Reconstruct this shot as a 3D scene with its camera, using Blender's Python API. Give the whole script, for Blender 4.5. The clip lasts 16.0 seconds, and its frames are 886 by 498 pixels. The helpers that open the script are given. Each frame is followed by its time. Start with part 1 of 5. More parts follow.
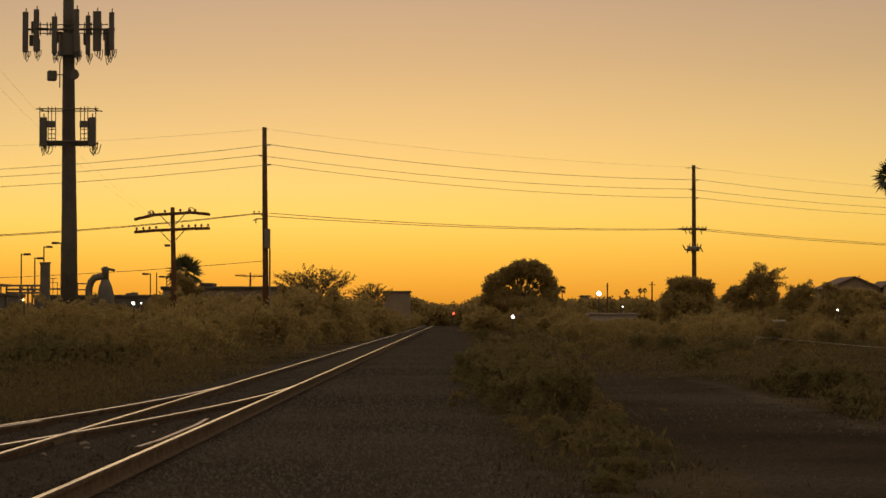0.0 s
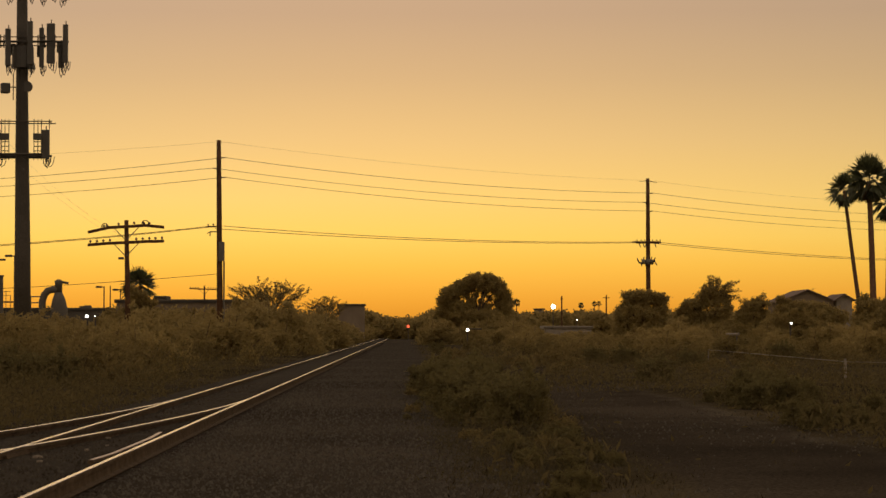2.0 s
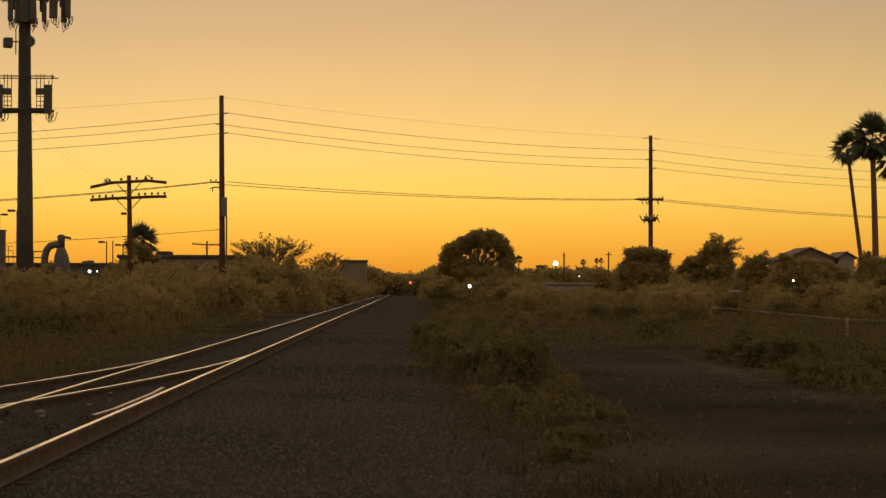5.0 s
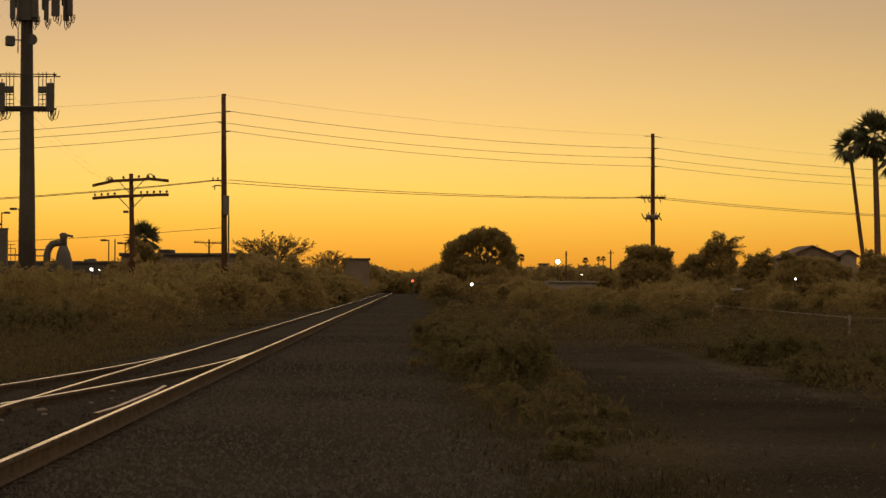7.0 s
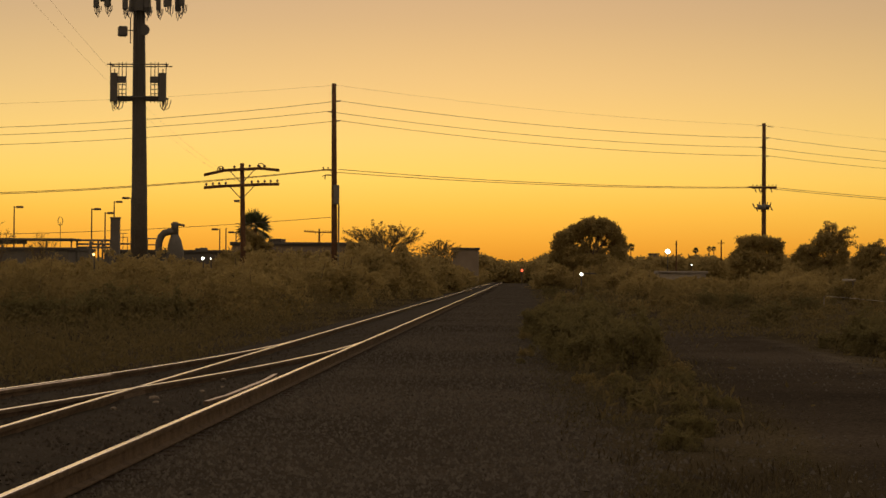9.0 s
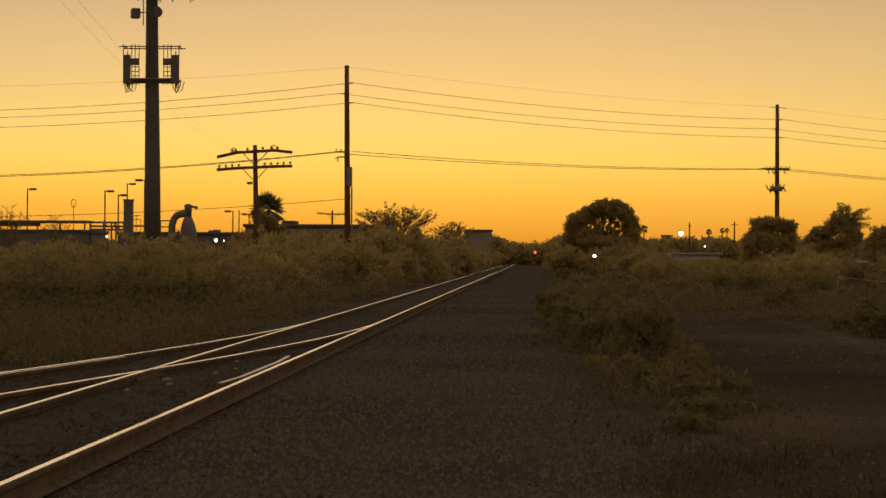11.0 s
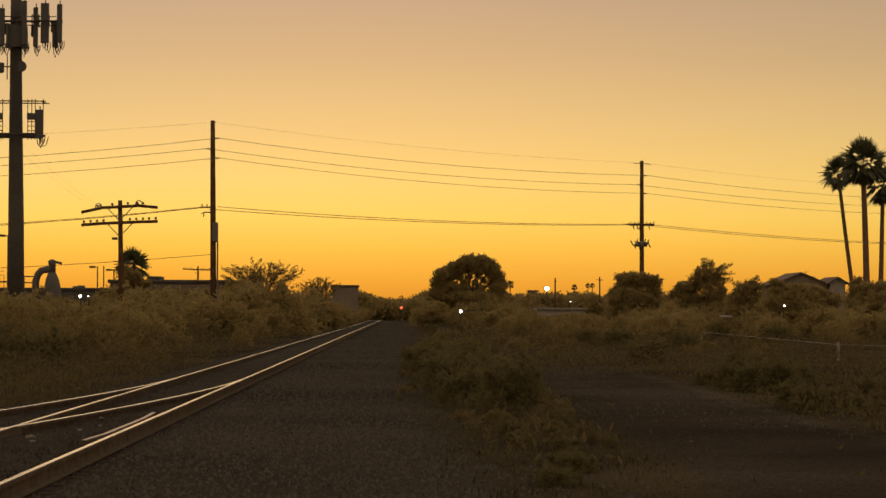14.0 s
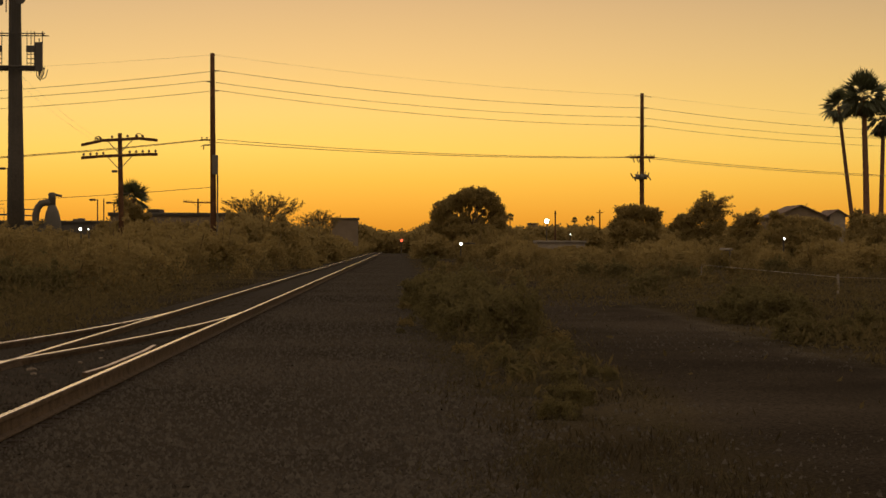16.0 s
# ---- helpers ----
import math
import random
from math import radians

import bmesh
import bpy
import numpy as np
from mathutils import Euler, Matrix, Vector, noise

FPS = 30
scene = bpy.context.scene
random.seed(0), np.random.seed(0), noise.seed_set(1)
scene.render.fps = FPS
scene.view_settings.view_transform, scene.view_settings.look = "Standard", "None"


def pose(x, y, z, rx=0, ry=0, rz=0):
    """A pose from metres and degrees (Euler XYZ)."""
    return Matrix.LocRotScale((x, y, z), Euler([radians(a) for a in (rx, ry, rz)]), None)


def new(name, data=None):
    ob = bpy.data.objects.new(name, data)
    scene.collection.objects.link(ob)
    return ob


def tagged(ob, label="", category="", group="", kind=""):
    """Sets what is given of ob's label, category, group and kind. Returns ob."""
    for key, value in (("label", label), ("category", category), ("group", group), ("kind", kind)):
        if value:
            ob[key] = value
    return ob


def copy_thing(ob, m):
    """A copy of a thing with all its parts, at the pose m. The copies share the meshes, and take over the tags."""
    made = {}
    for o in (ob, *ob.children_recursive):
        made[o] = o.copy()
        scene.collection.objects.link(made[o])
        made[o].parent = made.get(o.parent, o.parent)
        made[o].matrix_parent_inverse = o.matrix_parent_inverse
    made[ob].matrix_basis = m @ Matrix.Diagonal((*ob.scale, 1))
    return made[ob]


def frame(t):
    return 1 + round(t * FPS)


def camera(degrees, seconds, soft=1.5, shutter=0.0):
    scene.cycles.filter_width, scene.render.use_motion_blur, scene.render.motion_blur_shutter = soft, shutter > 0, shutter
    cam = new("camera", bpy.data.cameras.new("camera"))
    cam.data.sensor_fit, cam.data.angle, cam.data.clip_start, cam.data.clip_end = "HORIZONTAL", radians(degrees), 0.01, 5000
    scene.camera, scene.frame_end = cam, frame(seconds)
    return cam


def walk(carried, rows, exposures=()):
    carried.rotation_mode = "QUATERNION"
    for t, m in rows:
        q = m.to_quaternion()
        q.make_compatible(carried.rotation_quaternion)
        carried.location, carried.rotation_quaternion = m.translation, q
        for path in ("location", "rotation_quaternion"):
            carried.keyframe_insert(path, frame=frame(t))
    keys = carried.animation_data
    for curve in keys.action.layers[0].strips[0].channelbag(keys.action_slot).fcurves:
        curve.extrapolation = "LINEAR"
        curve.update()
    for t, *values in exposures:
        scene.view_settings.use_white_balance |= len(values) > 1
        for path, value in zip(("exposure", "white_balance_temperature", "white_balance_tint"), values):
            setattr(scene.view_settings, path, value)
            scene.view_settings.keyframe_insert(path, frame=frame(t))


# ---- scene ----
# The camera stands beside the track with a long lens and only turns.
cam = camera(21.15, 16.0, soft=1.5, shutter=0.36)
EYE = 1.63
ROWS = [
    (0.0, 91.65, 0.0, 0.23),
    (0.5, 91.973, 0.031, 0.192),
    (1.0, 91.987, 0.007, -0.371),
    (1.5, 91.98, -0.005, -0.813),
    (2.0, 91.965, 0.003, -0.869),
    (2.5, 91.911, -0.004, -0.885),
    (3.0, 91.517, -0.063, -0.889),
    (3.5, 91.245, -0.054, -0.88),
    (4.0, 91.141, -0.06, -0.883),
    (4.2, 91.014, -0.136, -0.878),
    (6.3, 90.871, -0.212, -0.786),
    (6.5, 90.866, -0.184, -0.772),
    (7.0, 90.868, -0.204, -0.763),
    (7.5, 90.899, -0.148, -0.58),
    (8.0, 90.895, -0.176, 0.557),
    (8.5, 90.75, -0.241, 1.436),
    (8.7, 90.69, -0.306, 1.73),
    (10.8, 90.235, -0.416, 2.146),
    (11.0, 90.165, -0.315, 2.194),
    (11.2, 89.768, -0.407, 2.626),
    (11.5, 88.97, -0.611, 2.58),
    (11.7, 88.272, -0.624, 2.317),
    (12.0, 87.696, -0.483, 1.7),
    (12.2, 87.438, -0.382, 1.244),
    (12.5, 88.102, -0.491, 0.338),
    (12.7, 88.975, -0.594, -0.423),
    (13.0, 89.637, -0.483, -0.971),
    (13.5, 90.807, -0.207, -1.054),
    (14.0, 91.518, -0.218, -1.028),
    (14.5, 91.707, -0.224, -1.028),
    (15.0, 91.499, -0.225, -1.048),
    (15.5, 90.539, -0.147, -1.019),
    (16.0, 89.894, -0.202, -1.026),
]
EXPOSURES = [(0.0, 0.0, 6500, 10), (11.4, 0.0, 6500, 10), (11.6, 0.15, 6500, 12), (12.0, 0.85, 5800, 28), (12.5, 1.25, 5500, 22), (12.7, 0.95, 5450, 18), (13.0, 0.24, 5300, 14), (13.5, -0.03, 5800, 12), (14.0, 0.0, 6500, 10), (16.0, 0.0, 6500, 10)]
walk(cam, [(t, pose(0, 0, EYE, rx, ry, rz)) for t, rx, ry, rz in ROWS], EXPOSURES)

# ---- world: clear sky just after sunset, the glow ahead ----
world = bpy.data.worlds.new("dusk_sky")
scene.world = world
world.use_nodes = True
wn, wl = world.node_tree.nodes, world.node_tree.links
wn.clear()
sky = wn.new("ShaderNodeTexSky")
sky.sky_type = "NISHITA"
sky.sun_disc = False
sky.sun_elevation = radians(1.0)
sky.sun_rotation = radians(-1.0)
sky.dust_density = 3.0
coord = wn.new("ShaderNodeTexCoord")
split = wn.new("ShaderNodeSeparateXYZ")
wl.new(coord.outputs["Generated"], split.inputs[0])


def ramp_node(nodes, stops):
    r = nodes.new("ShaderNodeValToRGB")
    r.color_ramp.interpolation = "EASE"
    e = r.color_ramp.elements
    while len(e) < len(stops):
        e.new(0.5)
    for el, (at, col) in zip(e, stops):
        el.position, el.color = at, (*col, 1)
    return r


# colour of the afterglow by height above the horizon (sine of the elevation)
lift = wn.new("ShaderNodeMath")
lift.operation, lift.use_clamp = "MULTIPLY", True
lift.inputs[1].default_value = 1.0
wl.new(split.outputs["Z"], lift.inputs[0])
# stops past 0.1333 lie above the view, raised to light scrub and ground
glow = ramp_node(wn, [(0.0, (0.74, 0.26, 0.018)), (0.0133, (0.92, 0.4, 0.04)), (0.0267, (0.99, 0.54, 0.072)), (0.04, (0.99, 0.64, 0.13)), (0.0553, (0.93, 0.63, 0.185)), (0.08, (0.77, 0.53, 0.22)), (0.1067, (0.61, 0.425, 0.225)), (0.1333, (0.51, 0.36, 0.235)), (0.2, (0.62, 0.45, 0.31)), (0.35, (0.96, 0.71, 0.49)), (0.6, (0.82, 0.64, 0.48)), (1.0, (0.48, 0.42, 0.37))])
glow.color_ramp.interpolation = "LINEAR"
wl.new(lift.outputs[0], glow.inputs[0])
# the glow fades away from the sunset's bearing
toward = wn.new("ShaderNodeVectorMath")
toward.operation = "DOT_PRODUCT"
toward.inputs[1].default_value = (math.sin(radians(-9)), math.cos(radians(-9)), 0.0)
wl.new(coord.outputs["Generated"], toward.inputs[0])
ahead = wn.new("ShaderNodeMath")
ahead.operation = "MAXIMUM"
ahead.inputs[1].default_value = 0.0
wl.new(toward.outputs["Value"], ahead.inputs[0])
fall = wn.new("ShaderNodeMath")
fall.operation = "POWER"
fall.inputs[1].default_value = 12.0
wl.new(ahead.outputs[0], fall.inputs[0])
side = wn.new("ShaderNodeMapRange")
side.inputs["To Min"].default_value, side.inputs["To Max"].default_value = 0.78, 1.0
wl.new(fall.outputs[0], side.inputs["Value"])
dim = wn.new("ShaderNodeMix")
dim.data_type, dim.blend_type = "RGBA", "MULTIPLY"
dim.inputs["Factor"].default_value = 1.0
wl.new(glow.outputs[0], dim.inputs[6])
wl.new(side.outputs[0], dim.inputs[7])
back_sky = wn.new("ShaderNodeBackground")
back_sky.inputs[1].default_value = 0.012
back_glow = wn.new("ShaderNodeBackground")
back_glow.inputs[1].default_value = 1.0
wl.new(sky.outputs[0], back_sky.inputs[0])
wl.new(dim.outputs[2], back_glow.inputs[0])
both = wn.new("ShaderNodeAddShader")
wl.new(back_sky.outputs[0], both.inputs[0])
wl.new(back_glow.outputs[0], both.inputs[1])
world_out = wn.new("ShaderNodeOutputWorld")
wl.new(both.outputs[0], world_out.inputs[0])


# ---- materials ----
def material(name, color, rough=0.8, metal=0.0, vary=0.35, fine=30.0, broad=2.0, bump=0.3, translucent=0.0, island=False, second=None):
    m = bpy.data.materials.new(name)
    m.use_nodes = True
    n, l = m.node_tree.nodes, m.node_tree.links
    b = n["Principled BSDF"]
    b.inputs["Roughness"].default_value = rough
    b.inputs["Metallic"].default_value = metal
    b.inputs["Specular IOR Level"].default_value = 0.5 if rough < 0.8 else 0.04
    tc = n.new("ShaderNodeTexCoord")
    big, small = n.new("ShaderNodeTexNoise"), n.new("ShaderNodeTexNoise")
    big.inputs["Scale"].default_value, small.inputs["Scale"].default_value = broad, fine
    big.inputs["Detail"].default_value = 4.0
    for t in (big, small):
        l.new(tc.outputs["Object"], t.inputs["Vector"])
    ad = n.new("ShaderNodeMath")
    ad.operation = "ADD"
    l.new(big.outputs["Fac"], ad.inputs[0])
    l.new(small.outputs["Fac"], ad.inputs[1])
    last = ad
    if island:
        geo = n.new("ShaderNodeNewGeometry")
        a2 = n.new("ShaderNodeMath")
        a2.operation = "MULTIPLY_ADD"
        a2.inputs[1].default_value, a2.inputs[2].default_value = 0.9, -0.45
        l.new(geo.outputs["Random Per Island"], a2.inputs[0])
        a3 = n.new("ShaderNodeMath")
        a3.operation = "ADD"
        l.new(ad.outputs[0], a3.inputs[0])
        l.new(a2.outputs[0], a3.inputs[1])
        last = a3
    dark = tuple(c * (1 - vary) for c in color)
    light = second or tuple(min(1, c * (1 + vary)) for c in color)
    r = ramp_node(n, [(0.30, dark), (0.70, light)])
    half = n.new("ShaderNodeMath")
    half.operation = "MULTIPLY"
    half.inputs[1].default_value = 0.5
    l.new(last.outputs[0], half.inputs[0])
    l.new(half.outputs[0], r.inputs[0])
    l.new(r.outputs[0], b.inputs["Base Color"])
    if bump:
        bp = n.new("ShaderNodeBump")
        bp.inputs["Strength"].default_value = bump
        bp.inputs["Distance"].default_value = 0.02
        l.new(small.outputs["Fac"], bp.inputs["Height"])
        l.new(bp.outputs[0], b.inputs["Normal"])
    if translucent:
        tr = n.new("ShaderNodeBsdfTranslucent")
        l.new(r.outputs[0], tr.inputs["Color"])
        mx = n.new("ShaderNodeMixShader")
        mx.inputs[0].default_value = translucent
        l.new(b.outputs[0], mx.inputs[1])
        l.new(tr.outputs[0], mx.inputs[2])
        l.new(mx.outputs[0], n["Material Output"].inputs[0])
    return m


def glowing(name, color, power):
    m = bpy.data.materials.new(name)
    m.use_nodes = True
    b = m.node_tree.nodes["Principled BSDF"]
    b.inputs["Base Color"].default_value = (*color, 1)
    b.inputs["Emission Color"].default_value = (*color, 1)
    b.inputs["Emission Strength"].default_value = power
    return m


GALVANISED = material("galvanised_steel", (0.13, 0.12, 0.105), 0.55, 0.3, 0.25, 14, 1.2, 0.1)
TOWER_STEEL = material("weathered_tower_steel", (0.060, 0.052, 0.043), 0.7, 0.2, 0.3, 10, 0.8, 0.1)
PANEL_GREY = material("antenna_grey", (0.05, 0.047, 0.044), 0.5, 0.0, 0.2, 20, 2, 0.05)
BLACK_CABLE = material("cable_black", (0.03, 0.03, 0.03), 0.5, 0, 0.3, 20, 3, 0.05)
POLE_WOOD = material("weathered_pole_wood", (0.095, 0.052, 0.030), 0.85, 0, 0.45, 40, 3, 0.5)
TIE_WOOD = material("creosoted_tie", (0.035, 0.026, 0.019), 0.9, 0, 0.5, 40, 3, 0.6)
WIRE = material("oxidised_wire", (0.10, 0.08, 0.06), 0.5, 0.6, 0.2, 5, 0.5, 0)
CERAMIC = material("brown_ceramic", (0.09, 0.05, 0.035), 0.3, 0, 0.2, 10, 1, 0)
RAIL_HEAD = material("polished_rail", (0.99, 0.97, 0.95), 0.21, 1.0, 0.03, 60, 1.5, 0.0)
WORN_STEEL = material("worn_rusty_steel", (0.42, 0.33, 0.27), 0.42, 0.9, 0.35, 40, 3, 0.15)
RAIL_RUST = material("rusty_rail_side", (0.080, 0.057, 0.038), 0.9, 0.0, 0.4, 50, 4, 0.4)
BALLAST = material("ballast_stone", (0.058, 0.048, 0.036), 0.95, 0, 0.25, 60, 6, 0.2, island=True, second=(0.080, 0.068, 0.053))
# darker stone and bed colours for the ground left of the right rail
DARK_STONE = material("dark_ballast", (0.042, 0.033, 0.024), 0.95, 0, 0.3, 60, 6, 0.2, island=True, second=(0.064, 0.053, 0.040))
BED_SOIL = material("dark_ballast_bed", (0.027, 0.021, 0.014), 0.95, 0, 0.35, 30, 1.5, 0.4)
STUCCO = material("dusty_stucco", (0.18, 0.145, 0.11), 0.9, 0, 0.2, 30, 0.6, 0.3)
METAL_SHEET = material("painted_sheet_metal", (0.085, 0.076, 0.064), 0.7, 0.1, 0.25, 12, 0.7, 0.1)
ROOFING = material("tar_roof", (0.10, 0.09, 0.08), 0.9, 0, 0.3, 20, 0.8, 0.3)
TILE_ROOF = material("shingle_roof", (0.16, 0.12, 0.10), 0.9, 0, 0.3, 20, 0.8, 0.3)
GLASS_DARK = material("window_glass", (0.05, 0.055, 0.06), 0.08, 0, 0.1, 3, 1, 0)
LAMP_METAL = material("bronze_lamp_metal", (0.08, 0.07, 0.06), 0.5, 0.5, 0.2, 10, 1, 0)
BARK = material("rough_bark", (0.10, 0.075, 0.055), 0.95, 0, 0.4, 30, 4, 0.7)
PALM_BARK = material("palm_bark", (0.15, 0.088, 0.056), 0.95, 0, 0.35, 30, 5, 0.7)
# haze is put into this leaf colour: paler than real foliage
LEAF_DARK = material("haze_paled_leaf", (0.31, 0.236, 0.096), 0.85, 0, 0.06, 8, 1.2, 0, 0.5, True)
LEAF_DRY = material("dry_scrub_leaf", (0.225, 0.170, 0.070), 0.85, 0, 0.06, 8, 1.0, 0, 0.5, True)
LEAF_GREEN = material("creosote_leaf", (0.150, 0.125, 0.054), 0.85, 0, 0.06, 8, 1.0, 0, 0.5, True)
VERGE = material("olive_weed", (0.078, 0.065, 0.036), 0.9, 0, 0.15, 8, 0.6, 0, 0.4, True)
PALM_LEAF = material("palm_frond", (0.07, 0.078, 0.034), 0.6, 0, 0.3, 8, 1.2, 0, 0.25, True)
PALM_DEAD = material("dead_palm_frond", (0.11, 0.082, 0.048), 0.85, 0, 0.3, 8, 1.2, 0, 0.25, True)
WEED = material("brown_weed", (0.112, 0.088, 0.040), 0.9, 0, 0.15, 8, 0.4, 0, 0.45, True)
GRASS = material("dry_grass", (0.060, 0.047, 0.026), 0.8, 0, 0.35, 10, 0.5, 0, 0.3, True)
WHITE_PAINT = material("chalky_white_paint", (0.68, 0.66, 0.62), 0.6, 0, 0.15, 20, 2, 0.1)
DULL_PAINT = material("weathered_white_paint", (0.22, 0.19, 0.155), 0.7, 0, 0.2, 20, 2, 0.1)
LAMP_WHITE = glowing("lamp_white", (1.0, 0.97, 0.86), 6.0)
LAMP_GREEN = glowing("lamp_greenish", (0.86, 1.0, 0.84), 8.0)
LAMP_YELLOW = glowing("lamp_warm", (1.0, 0.72, 0.30), 2.4)
LAMP_RED = glowing("lamp_red", (1.0, 0.13, 0.05), 1.6)


def ground_material():
    m = bpy.data.materials.new("desert_ground")
    m.use_nodes = True
    n, l = m.node_tree.nodes, m.node_tree.links
    b = n["Principled BSDF"]
    b.inputs["Roughness"].default_value = 1.0
    b.inputs["Specular IOR Level"].default_value = 0.0
    tc = n.new("ShaderNodeTexCoord")

    def noise_at(scale, detail=4.0):
        t = n.new("ShaderNodeTexNoise")
        t.inputs["Scale"].default_value, t.inputs["Detail"].default_value = scale, detail
        l.new(tc.outputs["Object"], t.inputs["Vector"])
        return t
    broad, mid, fine = noise_at(0.12), noise_at(0.6), noise_at(25.0, 6.0)
    # strips beside the track: scrub soil, crushed stone, weedy verge, dirt lane, scrub soil
    sp = n.new("ShaderNodeSeparateXYZ")
    l.new(tc.outputs["Object"], sp.inputs[0])
    wob = n.new("ShaderNodeMath")
    wob.operation = "MULTIPLY_ADD"
    wob.inputs[1].default_value = 1.4
    l.new(mid.outputs["Fac"], wob.inputs[0])
    l.new(sp.outputs["X"], wob.inputs[2])
    across = n.new("ShaderNodeMapRange")
    across.inputs["From Min"].default_value, across.inputs["From Max"].default_value = -8.8, 13.2
    l.new(wob.outputs[0], across.inputs["Value"])
    soil, stone, lane, edge = (0.060, 0.047, 0.028), (0.066, 0.054, 0.040), (0.054, 0.043, 0.031), (0.075, 0.061, 0.043)
    strip = ramp_node(n, [(0.165, soil), (0.185, stone), (0.459, stone), (0.482, soil), (0.55, soil), (0.575, lane), (0.700, lane), (0.716, edge), (0.728, soil)])
    strip.color_ramp.interpolation = "LINEAR"
    l.new(across.outputs[0], strip.inputs[0])
    blot = ramp_node(n, [(0.32, (0.55, 0.55, 0.55)), (0.68, (1.2, 1.2, 1.2))])
    l.new(broad.outputs["Fac"], blot.inputs[0])
    grit = ramp_node(n, [(0.32, (0.6, 0.6, 0.6)), (0.68, (1.25, 1.25, 1.25))])
    l.new(fine.outputs["Fac"], grit.inputs[0])
    m1, m2 = n.new("ShaderNodeMix"), n.new("ShaderNodeMix")
    for q, a, c in ((m1, strip, blot), (m2, m1, grit)):
        q.data_type, q.blend_type = "RGBA", "MULTIPLY"
        q.inputs["Factor"].default_value = 1.0
        l.new(a.outputs[2 if a is m1 else 0], q.inputs[6])
        l.new(c.outputs[0], q.inputs[7])
    l.new(m2.outputs[2], b.inputs["Base Color"])
    bp = n.new("ShaderNodeBump")
    bp.inputs["Strength"].default_value, bp.inputs["Distance"].default_value = 0.4, 0.03
    l.new(fine.outputs["Fac"], bp.inputs["Height"])
    l.new(bp.outputs[0], b.inputs["Normal"])
    return m


GROUND = ground_material()


# ---- mesh tools ----
class Geo:
    """Vertices and faces gathered into one mesh."""

    def __init__(self):
        self.v, self.f = [], []

    def add(self, verts, faces):
        k = len(self.v)
        self.v.extend(tuple(p) for p in verts)
        self.f.extend(tuple(i + k for i in q) for q in faces)
        return self

    def box(self, cx, cy, cz, sx, sy, sz, bevel=0.0, turn=0.0):
        """A box centred in plan, standing on cz, with its edges taken off."""
        bm = bmesh.new()
        bmesh.ops.create_cube(bm, size=1.0)
        bmesh.ops.scale(bm, vec=(sx, sy, sz), verts=bm.verts)
        if bevel:
            bmesh.ops.bevel(bm, geom=list(bm.edges), offset=bevel, segments=1, affect="EDGES")
        bmesh.ops.rotate(bm, matrix=Matrix.Rotation(radians(turn), 3, "Z"), verts=bm.verts)
        bmesh.ops.translate(bm, vec=(cx, cy, cz + sz / 2), verts=bm.verts)
        bm.verts.index_update()
        self.add([v.co[:] for v in bm.verts], [[v.index for v in q.verts] for q in bm.faces])
        bm.free()
        return self

    def tube(self, points, radius, sides=8, cap=True):
        """A round bar along points; radius is a number or one for each point."""
        pts = [Vector(p) for p in points]
        rad = [radius] * len(pts) if isinstance(radius, (int, float)) else list(radius)
        verts, faces = [], []
        u = None
        for i, p in enumerate(pts):
            d = (pts[min(i + 1, len(pts) - 1)] - pts[max(i - 1, 0)]).normalized()
            if u is None:
                u = d.cross(Vector((0.0, 0.0, 1.0)) if abs(d.z) < 0.9 else Vector((1.0, 0.0, 0.0)))
            u = (u - d * u.dot(d)).normalized()
            w = d.cross(u)
            for k in range(sides):
                a = 2 * math.pi * k / sides
                verts.append(p + rad[i] * (math.cos(a) * u + math.sin(a) * w))
        for i in range(len(pts) - 1):
            for k in range(sides):
                a, b = i * sides + k, i * sides + (k + 1) % sides
                faces.append((a, b, b + sides, a + sides))
        if cap:
            faces.append(tuple(range(sides))[::-1])
            faces.append(tuple((len(pts) - 1) * sides + k for k in range(sides)))
        return self.add(verts, faces)

    def mesh(self, name):
        me = bpy.data.meshes.new(name)
        me.from_pydata(self.v, [], self.f)
        me.update()
        return me


def part(name, geo, mat, parent=None, label="", smooth=False):
    me = geo.mesh(name) if isinstance(geo, Geo) else geo
    if not me.materials:
        me.materials.append(mat)
    if smooth:
        me.polygons.foreach_set("use_smooth", [True] * len(me.polygons))
    ob = new(name, me)
    if parent:
        ob.parent = parent
    if label:
        tagged(ob, label)
    return ob


def thing(name, where, label, category, group="", kind=""):
    ob = new(name)
    ob.location = where
    return tagged(ob, label, category, group, kind)


def quads(name, centres, along, across, mat):
    """Many small pointed leaves: each a rhomb from its centre and two half-axes."""
    n = len(centres)
    v = np.stack([centres - along, centres + across, centres + along, centres - across], 1).reshape(-1, 3)
    me = bpy.data.meshes.new(name)
    me.vertices.add(4 * n)
    me.vertices.foreach_set("co", v.astype(np.float32).ravel())
    me.loops.add(4 * n)
    me.loops.foreach_set("vertex_index", np.arange(4 * n, dtype=np.int32))
    me.polygons.add(n)
    me.polygons.foreach_set("loop_start", np.arange(0, 4 * n, 4, dtype=np.int32))
    me.update(calc_edges=True)
    me.materials.append(mat)
    return me


